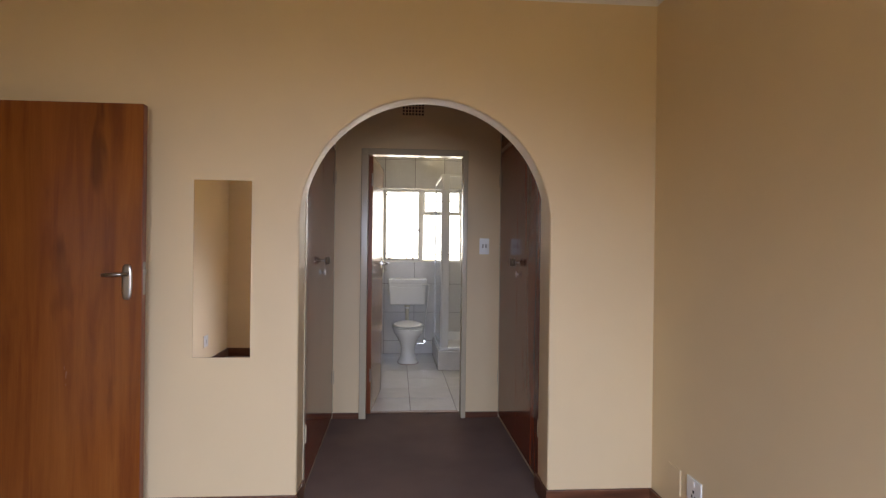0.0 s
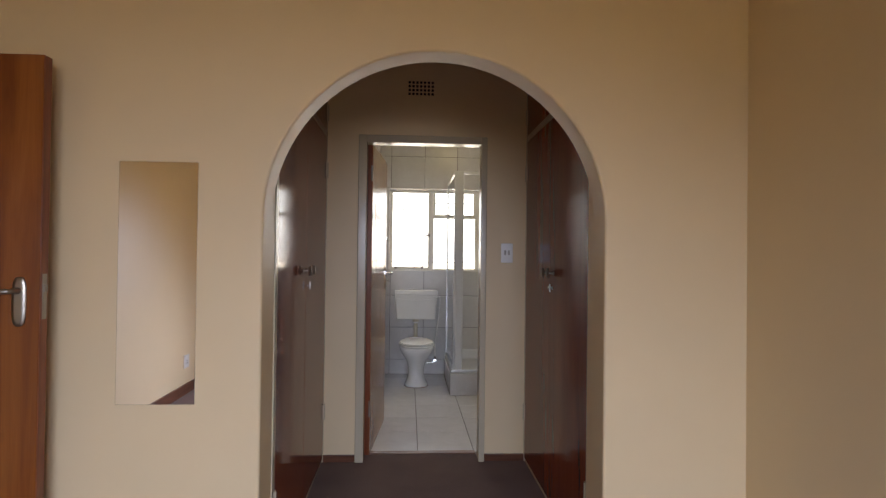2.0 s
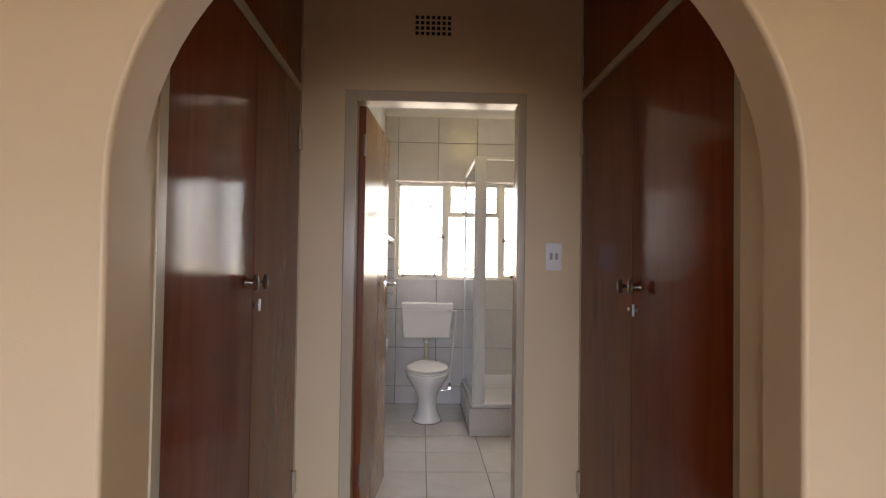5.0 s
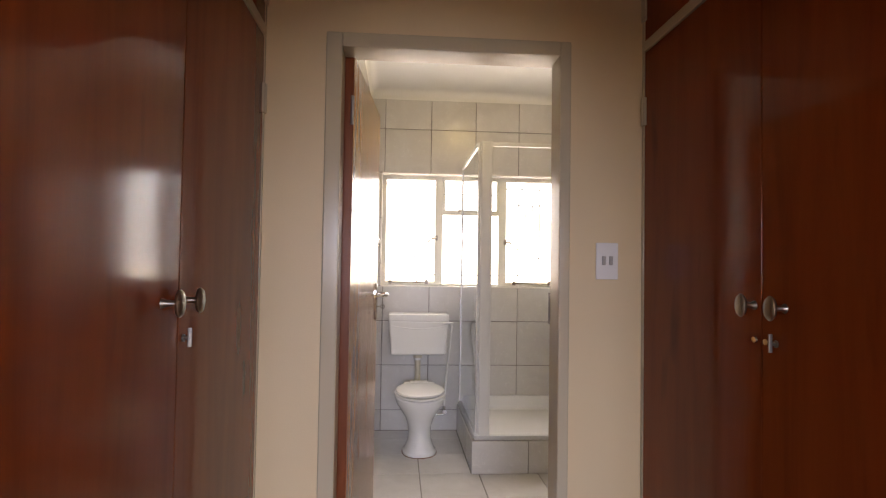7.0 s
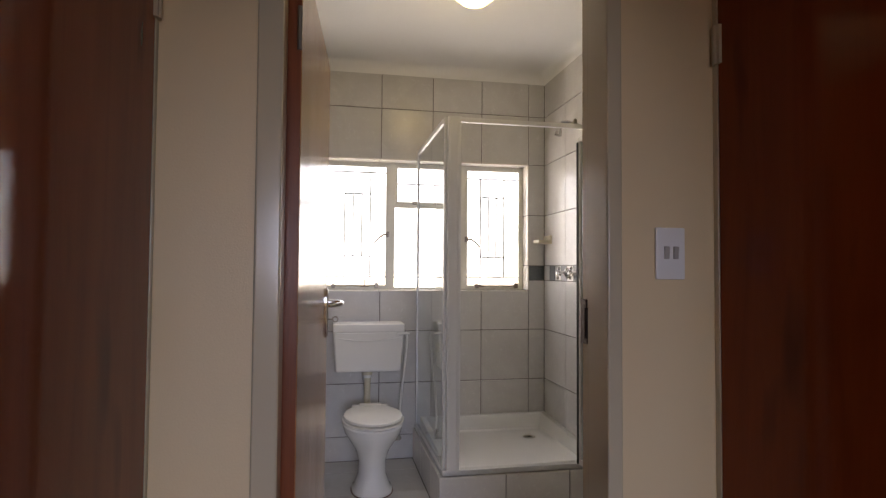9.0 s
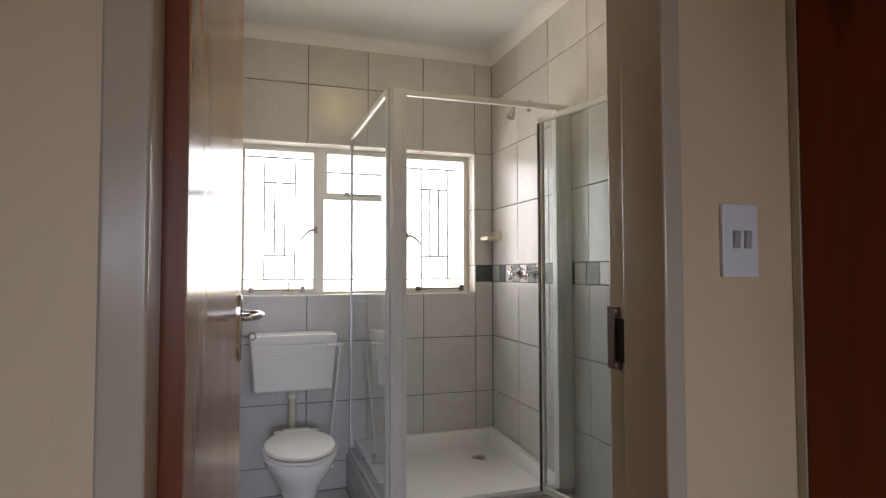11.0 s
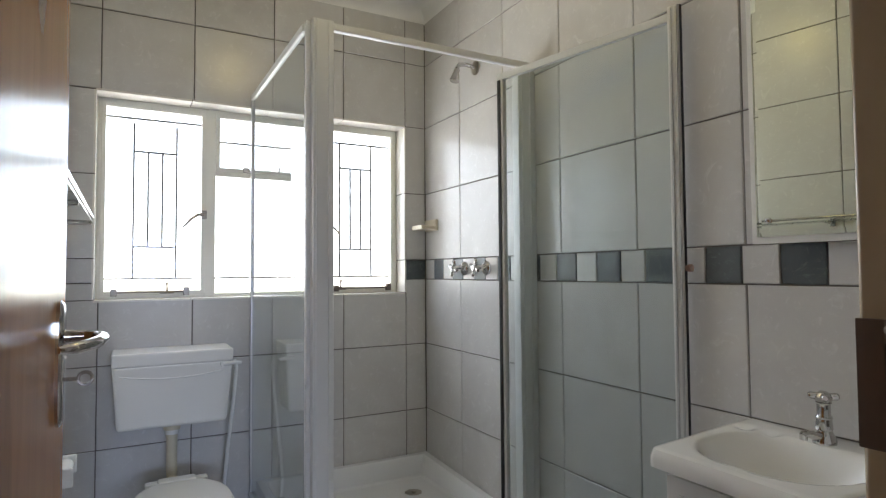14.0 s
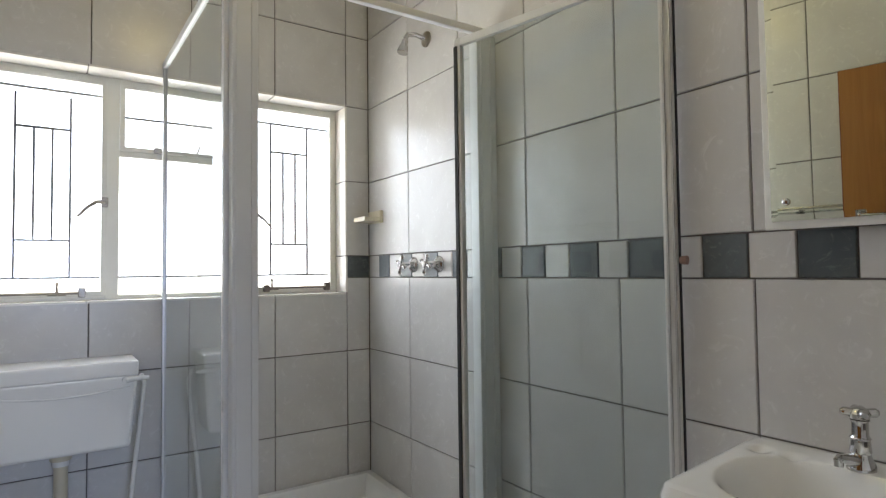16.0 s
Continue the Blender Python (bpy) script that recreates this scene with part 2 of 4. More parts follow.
def tube(points, radius, sides=12, caps=True):
    """A round bar along a line of points. radius: one, or one a point."""
    bm = bmesh.new()
    pts = [Vector(p) for p in points]
    rads = radius if isinstance(radius, (list, tuple)) else [radius] * len(pts)
    rings, up = [], None
    for i, p in enumerate(pts):
        way = (pts[min(i + 1, len(pts) - 1)] - pts[max(i - 1, 0)]).normalized()
        if up is None:
            up = way.orthogonal().normalized()
        up = (up - way * up.dot(way)).normalized()
        side = way.cross(up)
        rings.append([bm.verts.new(p + (up * math.cos(a) + side * math.sin(a)) * rads[i]) for a in (2 * math.pi * k / sides for k in range(sides))])
    for a, b in zip(rings, rings[1:]):
        for k in range(sides):
            bm.faces.new((a[k], a[(k + 1) % sides], b[(k + 1) % sides], b[k]))
    if caps:
        bm.faces.new(rings[0][::-1])
        bm.faces.new(rings[-1])
    return bm


def loft(rings, sides=32, close_top=True, close_bottom=True):
    """Ovals one above the other: rows of cx, cy, z, rx, ry, square (1 round, more is squarer)."""
    bm = bmesh.new()
    made = []
    for cx, cy, z, rx, ry, sq in rings:
        ring = []
        for k in range(sides):
            a = 2 * math.pi * k / sides
            c, s = math.cos(a), math.sin(a)
            ring.append(bm.verts.new((cx + rx * math.copysign(abs(c) ** (1 / sq), c), cy + ry * math.copysign(abs(s) ** (1 / sq), s), z)))
        made.append(ring)
    for a, b in zip(made, made[1:]):
        for k in range(sides):
            bm.faces.new((a[k], a[(k + 1) % sides], b[(k + 1) % sides], b[k]))
    if close_bottom:
        bm.faces.new(made[0][::-1])
    if close_top:
        bm.faces.new(made[-1])
    return bm


def turned(bm, m):
    bmesh.ops.transform(bm, matrix=m, verts=bm.verts)
    return bm


def joined(*bms):
    out = bmesh.new()
    for b in bms:
        me = bpy.data.meshes.new("tmp")
        b.to_mesh(me)
        b.free()
        out.from_mesh(me)
        bpy.data.meshes.remove(me)
    return out


def structure(name, bm, material, label, smooth=False):
    return tagged(part(name, bm, material, None, label, smooth), kind="structure")


# ---- plan (metres) ----
RIGHT = 1.50          # bathroom side wall
BED_R = 1.415         # bedroom side wall
ARCH_Y, ARCH_T = 2.954, 0.125
PL, PR = -0.376, 0.896  # cupboard faces in the passage
END_Y, BATH_Y0 = 4.56, 4.70
BACK = 7.30           # tiled wall with the window
BL = -0.175           # bathroom left wall
TL, CEIL_Z = 2.64, 2.71
BED_L, BED_B = -1.905, -1.30
DL, DR, DTOP = -0.125, 0.603, 2.018
WX0, WX1, WZ0, WZ1 = -0.075, 1.378, 1.145, 2.049
AX, AR, AZ = 0.247, 0.624, 1.429
AR_BACK = 0.623       # the opening widens a little towards the passage
CUP_L, CUP_R = 3.140, 3.180  # where the cupboards begin behind the arch wall
TT = 0.006            # how far tiles stand in front of the backing
STEP_X, STEP_Y, STEP_Z = 0.359, 0.3735, 0.354

# ---- large structure ----
structure("ground", boxes((-300, 300, -300, 300, -0.35, -0.25)), EARTH, "dry yellowish grass ground around the house")
structure("floor_bedroom", boxes((BED_L - 0.1, BED_R + 0.1, BED_B - 0.1, ARCH_Y + 0.07, -0.15, 0.0)), CARPET, "brown short-pile carpet in the bedroom")
structure("floor_passage", boxes((-1.0, 1.6, ARCH_Y + 0.07, BATH_Y0 - 0.005, -0.15, 0.0)), CARPET, "brown short-pile carpet in the passage")
structure("floor_bathroom_base", boxes((BL - 0.1, RIGHT + 0.1, BATH_Y0 - 0.005, BACK + 0.1, -0.15, -0.006)), GROUT, "dark grouted screed under the bathroom tiles")
structure("ceiling_bedroom", boxes((BED_L - 0.1, BED_R + 0.1, BED_B - 0.1, ARCH_Y + 0.001, 2.64, 2.8)), CEIL, "white painted bedroom ceiling")
structure("ceiling_passage", boxes((-1.0, 1.6, ARCH_Y + 0.06, END_Y + 0.05, 2.64, 2.8)), CEIL, "white painted passage ceiling")
structure("ceiling_bathroom", boxes((BL - 0.1, RIGHT + 0.1, BATH_Y0 - 0.05, BACK + 0.1, CEIL_Z, 2.85)), CEIL, "white painted bathroom ceiling")
# unseen slab; its overhang is sized to block sun at the windows
structure("roof", boxes((-2.6, 2.4, -2.35, 8.0, 2.86, 2.96)), FACADE, "unseen flat roof slab, overhang added to keep sun off the windows")


def arch_wall():
    bm = bmesh.new()
    n = 40
    arc = [(AX - AR * math.cos(math.pi * k / n), AZ + AR * math.sin(math.pi * k / n)) for k in range(n + 1)]
    y0, y1 = ARCH_Y, ARCH_Y + ARCH_T
    inner = [(AX - AR, 0.0), *arc, (AX + AR, 0.0)]
    wide = [(AX + (x - AX) * AR_BACK / AR, AZ + (z - AZ) * AR_BACK / AR if z > AZ else z) for x, z in inner]
    m = len(inner)
    outer = [(BED_L - 0.1, 0.0)]
    top = 2.8
    for i in range(1, m - 1):
        f = (i - 1) / (m - 3)
        outer.append((BED_L - 0.1 + (BED_R + 0.1 - BED_L + 0.1) * f, top))
    outer.append((BED_R + 0.1, 0.0))
    vi = [[bm.verts.new((x, y, z)) for x, z in row] for y, row in ((y0, inner), (y1, wide))]
    vo = [[bm.verts.new((x, y, z)) for x, z in outer] for y in (y0, y1)]
    for k in range(m - 1):
        for s in (0, 1):
            bm.faces.new((vi[s][k], vi[s][k + 1], vo[s][k + 1], vo[s][k]))
        bm.faces.new((vi[0][k], vi[1][k], vi[1][k + 1], vi[0][k + 1]))
        bm.faces.new((vo[0][k], vo[0][k + 1], vo[1][k + 1], vo[1][k]))
    bmesh.ops.remove_doubles(bm, verts=bm.verts, dist=1e-5)
    edges = [e for e in bm.edges if all(abs(v.co.y - y0) < 1e-6 and (abs(math.hypot(v.co.x - AX, max(0, v.co.z - AZ)) - AR) < 1e-4) for v in e.verts)]
    bmesh.ops.bevel(bm, geom=edges, offset=0.011, segments=4, affect="EDGES", profile=0.5)
    return bm


structure("wall_arch", arch_wall(), WALL, "cream painted wall with a round-headed arch opening", smooth=True)
structure("wall_bedroom_right", boxes((BED_R, BED_R + 0.2, BED_B - 0.2, ARCH_Y + ARCH_T, -0.1, 2.8)), WALL, "cream painted bedroom side wall")
structure("wall_bedroom_left", boxes((BED_L - 0.2, BED_L, BED_B - 0.2, 2.0, -0.1, 2.8), (BED_L - 0.2, BED_L, 2.83, ARCH_Y + ARCH_T, -0.1, 2.8), (BED_L - 0.2, BED_L, 2.0, 2.83, 2.05, 2.8)), WALL, "cream painted bedroom wall with the door opening")
structure("wall_landing", boxes((BED_L - 1.4, BED_L - 1.2, 1.2, 3.6, -0.1, 2.8), (BED_L - 1.2, BED_L - 0.2, 1.2, 1.35, -0.1, 2.8), (BED_L - 1.2, BED_L - 0.2, 3.45, 3.6, -0.1, 2.8)), WALL, "plain cream walls beyond the bedroom door")
structure("floor_landing", boxes((BED_L - 1.3, BED_L - 0.1, 1.3, 3.5, -0.15, -0.002)), CARPET, "brown carpet beyond the bedroom door")
structure("ceiling_landing", boxes((BED_L - 1.3, BED_L - 0.15, 1.3, 3.5, 2.66, 2.8)), CEIL, "white ceiling beyond the bedroom door")
BX0, BX1, BZ0, BZ1 = -0.70, 1.20, 0.9, 2.12
structure("wall_bedroom_back", boxes((BED_L, BX0, BED_B - 0.2, BED_B, -0.1, 2.8), (BX1, BED_R, BED_B - 0.2, BED_B, -0.1, 2.8), (BX0, BX1, BED_B - 0.2, BED_B, -0.1, BZ0), (BX0, BX1, BED_B - 0.2, BED_B, BZ1, 2.8)), WALL, "cream painted bedroom wall with a wide window opening")
structure("wall_return", boxes((-1.0, PL - 0.001, ARCH_Y + ARCH_T, CUP_L, -0.1, 2.64)), WALL, "short cream wall return beside the arch")
structure("wall_return", boxes((PR - 0.018, 1.6, ARCH_Y + ARCH_T, CUP_R, -0.1, 2.64)), WALL, "short cream wall return beside the arch")
structure("wall_passage_left", boxes((-1.1, -0.96, ARCH_Y + ARCH_T, END_Y, -0.1, 2.8)), WALL, "plain wall behind the cupboard")
structure("wall_passage_right", boxes((1.56, 1.7, ARCH_Y + ARCH_T, END_Y, -0.1, 2.8)), WALL, "plain wall behind the cupboard")
structure("wall_passage_end", boxes((-1.1, DL - 0.03, END_Y, BATH_Y0 - TT, -0.1, 2.8), (DR + 0.03, 1.7, END_Y, BATH_Y0 - TT, -0.1, 2.8), (DL - 0.03, DR + 0.03, END_Y, BATH_Y0 - TT, DTOP + 0.03, 2.8)), WALL, "cream painted wall around the bathroom doorway")
wall_back = structure("wall_bathroom_back", boxes((BL - 0.2, WX0, BACK + TT, BACK + 0.22, -0.1, 2.85), (WX1, RIGHT + 0.2, BACK + TT, BACK + 0.22, -0.1, 2.85), (WX0, WX1, BACK + TT, BACK + 0.22, -0.1, WZ0 - TT), (WX0, WX1, BACK + TT, BACK + 0.22, WZ1, 2.85)), GROUT, "bathroom window wall lined with pale grey tiles and dark grout")
wall_right = structure("wall_bathroom_right", boxes((RIGHT + TT, RIGHT + 0.2, BATH_Y0 - TT, BACK + 0.05, -0.1, 2.85)), GROUT, "bathroom side wall with pale tiles and a slate chequer border")
wall_left = structure("wall_bathroom_left", boxes((BL - 0.2, BL - TT, BATH_Y0 - TT, BACK + 0.05, -0.1, 2.85)), GROUT, "bathroom side wall with pale grey tiles")


def cornice(name, x0, x1, y0, y1, z, drop, sides, label):
    """Coved cornices along the named sides of a room."""
    bm = bmesh.new()
    n = 8
    prof = [(0.0, -drop)] + [(drop * (1 - math.cos(math.pi / 2 * k / n)), -drop * (1 - math.sin(math.pi / 2 * k / n))) for k in range(1, n)] + [(drop, 0.0)]
    prof = [(max(a, 0.0), b) for a, b in prof] + [(drop, 0.03), (-0.02, 0.03), (-0.02, -drop)]
    runs = {"n": ((x0, y1), (x1, y1), (0, -1)), "s": ((x1, y0), (x0, y0), (0, 1)), "e": ((x1, y1), (x1, y0), (-1, 0)), "w": ((x0, y0), (x0, y1), (1, 0))}
    for s in sides:
        a, b, inw = runs[s]
        rings = []
        for p, sgn in ((a, 1), (b, -1)):
            ring = []
            for d, h in prof:
                along = ((b[0] - a[0]), (b[1] - a[1]))
                ln = math.hypot(*along)
                ux, uy = along[0] / ln, along[1] / ln
                ring.append(bm.verts.new((p[0] + inw[0] * d + ux * d * sgn, p[1] + inw[1] * d + uy * d * sgn, z + h)))
            rings.append(ring)
        m = len(prof)
        for k in range(m):
            bm.faces.new((rings[0][k], rings[0][(k + 1) % m], rings[1][(k + 1) % m], rings[1][k]))
        bm.faces.new(rings[0])
        bm.faces.new(rings[1][::-1])
    return structure(name, bm, CEIL, label, smooth=True)


cornice("cornice_bedroom", BED_L, BED_R, BED_B, ARCH_Y, 2.64, 0.08, "nsew", "white coved bedroom cornice")
cornice("cornice_bathroom", BL, RIGHT, BATH_Y0, BACK, CEIL_Z, 0.07, "nsew", "white coved bathroom cornice")

# skirtings
S = 0.018
for i, r in enumerate([
    (BED_L, AX - AR, ARCH_Y - S, ARCH_Y), (AX + AR, BED_R, ARCH_Y - S, ARCH_Y),
    (BED_R - S, BED_R, BED_B, ARCH_Y - S), (BED_L, BED_L + S, BED_B, 1.93), (BED_L, BED_R, BED_B, BED_B + S),
    (AX - AR - 0.005, AX - AR + 0.010, ARCH_Y - S, CUP_L), (AX + AR - 0.010, AX + AR + 0.005, ARCH_Y - S, CUP_R),
]):
    structure("baseboard_bedroom", boxes((*r, 0.0, 0.095), bevel=0.004), SKIRT, "dark varnished timber skirting")
for r in ((PL, DL - 0.054, END_Y - 0.016, END_Y), (DR + 0.038, PR, END_Y - 0.016, END_Y)):
    structure("baseboard_passage", boxes((*r, 0.0, 0.045), bevel=0.004), SKIRT, "dark varnished timber skirting")

# ---- bathroom door frame and door ----
F0, F1 = END_Y - 0.028, 4.642
door_frame = structure("door_1", boxes(
    (DL - 0.053, DL, F0, F1, 0, DTOP + 0.048), (DR, DR + 0.037, F0, F1, 0, DTOP + 0.048), (DL - 0.001, DR + 0.001, F0 + 0.0005, F1 - 0.0005, DTOP, DTOP + 0.048),
    (DL - 0.045, DL - 0.014, F1, BATH_Y0 + 0.003, 0, DTOP + 0.04), (DR + 0.014, DR + 0.045, F1, BATH_Y0 + 0.003, 0, DTOP + 0.04), (DL - 0.014, DR + 0.014, F1, BATH_Y0 + 0.0025, DTOP + 0.014, DTOP + 0.04),
    bevel=0.005, seg=3), TRIMPAINT, "grey-beige gloss painted pressed steel door frame", smooth=True)
structure("threshold", boxes((DL, DR, BATH_Y0 - 0.01, BATH_Y0 + 0.045, -0.02, 0.006), bevel=0.003), SKIRT, "dark timber threshold strip")
strike = part("strike_plate", boxes((DR + 0.0095, DR + 0.0135, 4.681, 4.7035, 1.1005, 1.213), (DR + 0.010, DR + 0.0132, 4.670, 4.682, 1.192, 1.2128), (DR + 0.010, DR + 0.0132, 4.666, 4.682, 1.1008, 1.115), bevel=0.0012), WORN, door_frame, "worn dark steel strike plate wrapping the rebate", smooth=True)
# dark block painted as the shade in the keep
part("keep_hole", boxes((DR + 0.0115, DR + 0.0136, 4.652, 4.6812, 1.115, 1.192)), HOLE_SHADE, strike, "lock keep opening, its shade a dark block")
for y, z in ((4.675, 1.108), (4.677, 1.204)):
    part("screw", turned(loft([(0, 0, 0, 0.0045, 0.0045, 1), (0, 0, 0.0015, 0.004, 0.004, 1), (0, 0, 0.0025, 0.002, 0.002, 1)], 12), pose(DR + 0.0102, y, z, 0, -90, 0)), STEEL, strike, smooth=True)

leaf = thing("bathroom_door", -0.134, 4.656, 0.008, "tan veneered flush door standing open against the tiled wall, with chrome lever and key", "door")
leaf.rotation_euler = (0, 0, radians(-4.4))
W = 0.810
part("leaf", boxes((0.0, 0.04, 0.0, W, 0.0, 2.022), bevel=0.0015), BATHWOOD, leaf, smooth=True)
part("edge_lipping", boxes((0.0015, 0.0385, -0.003, 0.0005, 0.002, 2.02), (0.0015, 0.0385, W - 0.0005, W + 0.003, 0.002, 2.02)), SAPELE_EDGE, leaf, "dark red-brown door edge")


def lever_set(parent, side, y, z, toward, key=False, metal=CHROME, wide=1.0, high=1.0, reach=1.0):
    """A lever on a long plate. side: +1 or -1 along x; toward: the way the lever points along y."""
    x = 0.04 if side > 0 else 0.0
    s = side
    pl = part("handle_plate", turned(loft([(0, 0, h, w * wide, l * high, q) for h, w, l, q in ((0, 0.019, 0.088, 1.7), (0.004, 0.019, 0.088, 1.7), (0.008, 0.015, 0.083, 1.7), (0.0095, 0.008, 0.07, 1.5))], 36), Matrix.Translation((x, y, z - 0.007)) @ pose(0, 0, 0, 90, 0, 90 * s)), metal, parent, "metal back plate", smooth=True)
    zl = z + 0.030
    pts = [(x + s * 0.006, y, zl), (x + s * 0.034, y, zl), (x + s * 0.050, y + toward * 0.008 * reach, zl), (x + s * 0.059, y + toward * 0.035 * reach, zl - 0.001), (x + s * 0.055, y + toward * 0.075 * reach, zl - 0.003), (x + s * 0.036, y + toward * 0.108 * reach, zl - 0.005), (x + s * 0.020, y + toward * 0.118 * reach, zl - 0.006)]
    part("lever", tube(pts, [0.011, 0.0085, 0.0085, 0.0085, 0.0085, 0.0075, 0.005], 12), metal, parent, "metal lever handle curving back to the door", smooth=True)
    if key:
        k = joined(tube([(x, y, z - 0.03), (x + s * 0.026, y, z - 0.03)], 0.003, 8),
                   tube([(x + s * (0.034 + 0.009 * math.cos(a)), y, z - 0.03 + 0.009 * math.sin(a)) for a in (2 * math.pi * i / 16 for i in range(17))], 0.0026, 8))
        part("key", k, STEEL, parent, "old steel key in the lock", smooth=True)
    else:
        # dark block painted as the shade in the keyhole
        part("keyhole", boxes((x + s * 0.0075 - 0.001, x + s * 0.0075 + 0.001, y - 0.004, y + 0.004, z - 0.048, z - 0.03)), HOLE_SHADE, pl, "keyhole, its shade a dark block")


lever_set(leaf, 1, W - 0.055, 1.13, -1, key=True)
for z in (0.25, 1.78):
    part("hinge", tube([(0.036, -0.008, z), (0.036, -0.008, z + 0.1)], 0.006, 10), STEEL, leaf, "painted steel hinge", smooth=True)

# ---- bedroom door ----
bed_leaf = thing("bedroom_door", BED_L + 0.026, 2.87, 0.008, "orange-brown veneered flush door standing open in front of the arch wall, with worn lever", "door")
bed_leaf.rotation_euler = (0, 0, radians(-90.5))
WB = 0.815
part("leaf", boxes((0.0, 0.04, 0.0, WB, 0.0, 1.944), bevel=0.0015), DOORWOOD, bed_leaf, smooth=True)
part("edge_lipping", boxes((0.0015, 0.0385, WB - 0.0005, WB + 0.004, 0.002, 1.942)), SAPELE_EDGE, bed_leaf, "dark red-brown door edge")
lever_set(bed_leaf, 1, WB - 0.062, 1.135, -1, metal=SATIN, wide=1.2, high=0.92, reach=0.85)
lockp = part("lock_plate", boxes((0.009, 0.031, WB + 0.0035, WB + 0.006, 1.07, 1.22)), SATIN, bed_leaf, "worn brass-coloured lock face plate")
part("latch", boxes((0.013, 0.027, WB + 0.005, WB + 0.012, 1.16, 1.185), (0.014, 0.026, WB + 0.0055, WB + 0.007, 1.10, 1.13)), STEEL, lockp, "steel latch and bolt")
structure("door_2", boxes((BED_L - 0.201, BED_L + 0.012, 1.94, 2.0, 0, 2.09), (BED_L - 0.201, BED_L + 0.010, 2.83, 2.875, 0, 2.09), (BED_L - 0.20, BED_L + 0.011, 2.0, 2.83, 2.035, 2.09), bevel=0.004), TRIMPAINT, "grey-beige painted bedroom door frame")

# ---- cupboards in the passage ----


def cupboard(name, face, side, label):
    """A built-in cupboard from floor to ceiling. side: the way its front looks along x."""
    s = side
    ob = thing(name, face, 3.85, 0, label, "cupboard")
    y0, y1, mid = (CUP_L if side > 0 else CUP_R) + 0.001 - 3.85, END_Y - 0.001 - 3.85, (0.008 if side > 0 else 0.046)
    edge = 0.042 if side > 0 else 0.053  # width of the frame beside the arch wall

    def slab(xa, xb, ya, yb, za, zb, bev=0.0015):
        a, b = sorted((-s * xa, -s * xb))
        return boxes((a, b, ya, yb, za, zb), bevel=bev)

    body = joined(slab(0.03, 0.58, y0, y0 + 0.02, 0.0, 2.635), slab(0.03, 0.58, y1 - 0.02, y1, 0.0, 2.635), slab(0.56, 0.58, y0 + 0.02, y1 - 0.02, 0, 2.635), slab(0.03, 0.56, y0 + 0.02, y1 - 0.02, 2.04, 2.06))
    part("carcass", body, SAPELE, ob)
    part("face_frame", joined(slab(-0.004, 0.028, y0, y0 + edge, 0, 2.637), slab(0.0, 0.028, y1 - 0.018, y1, 0, 2.637), slab(-0.003, 0.028, y0 + edge, y1 - 0.018, 2.045, 2.078), slab(0.006, 0.028, y0 + edge, y1 - 0.018, 2.615, 2.637), slab(0.006, 0.028, y0 + edge, y1 - 0.018, 0.0, 0.02)), TRIMPAINT, ob, "grey-beige painted face frame", smooth=True)
    for nm, za, zb in (("door", 0.024, 2.041), ("upper_door", 2.082, 2.612)):
        for ya, yb, inner in ((y0 + edge + 0.002, mid - 0.0015, 1), (mid + 0.0015, y1 - 0.02, -1)):
            d = part(nm, slab(0.002, 0.022, ya, yb, za, zb), SAPELE, ob)
            yk = (yb - (0.088 if s > 0 else 0.082)) if inner > 0 else ya + 0.022
            hx = ya if inner > 0 else yb
            zs = (0.27, 1.79) if nm == "door" else (2.15, 2.5)
            for z in zs:
                hh = joined(boxes(*[tuple(sorted((s * 0.006, -s * 0.004))) + (hx - 0.014, hx + 0.014, z, z + 0.095)]), tube([(s * 0.006, hx, z), (s * 0.006, hx, z + 0.095)], 0.005, 8))
                part("hinge", hh, TRIMPAINT, d, "painted-over butt hinge")
            if nm == "door":
                knob = joined(tube([(0, yk, 1.222), (s * 0.004, yk, 1.222), (s * 0.008, yk, 1.222), (s * 0.03, yk, 1.222)], [0.0105, 0.009, 0.0065, 0.006], 14),
                              turned(loft([(0, 0, 0.0, 0.008, 0.010, 1), (0, 0, 0.003, 0.017, 0.024, 1), (0, 0, 0.008, 0.019, 0.027, 1), (0, 0, 0.013, 0.016, 0.023, 1), (0, 0, 0.016, 0.008, 0.012, 1)], 24), Matrix.Translation((s * 0.026, yk, 1.222)) @ pose(0, 0, 0, 0, 90 * s, 0) @ pose(0, 0, 0, 0, 0, 90)))
                part("knob", knob, SATIN, d, "satin nickel mushroom knob", smooth=True)
    yk = mid + 0.025 if s > 0 else mid - 0.055
    lock = joined(tube([(0, yk, 1.143), (s * 0.003, yk, 1.143)], 0.008, 16), tube([(s * 0.003, yk, 1.143), (s * 0.012, yk, 1.143)], 0.0035, 8),
                  boxes((min(s * 0.010, s * 0.018), max(s * 0.010, s * 0.018), yk - 0.0022, yk + 0.0022, 1.124, 1.164), bevel=0.001))
    part("lock_key", lock, STEEL, ob, "small steel lock with a key in it", smooth=True)
    if s < 0:
        for dy in (-0.022, 0.022):
            part("escutcheon", turned(loft([(0, 0, 0, 0.008, 0.010, 1), (0, 0, 0.004, 0.007, 0.009, 1)], 12), Matrix.Translation((0, mid + dy, 1.143)) @ pose(0, 0, 0, 0, -90, 0)), CHROME, ob, "tiny bright lock cover")
    return ob


cupboard("cupboard_west", PL, 1, "glossy red-brown sapele veneer built-in cupboard with nickel knobs and a key")
cupboard("cupboard_east", PR, -1, "glossy red-brown built-in cupboard with nickel knobs and bright lock covers")
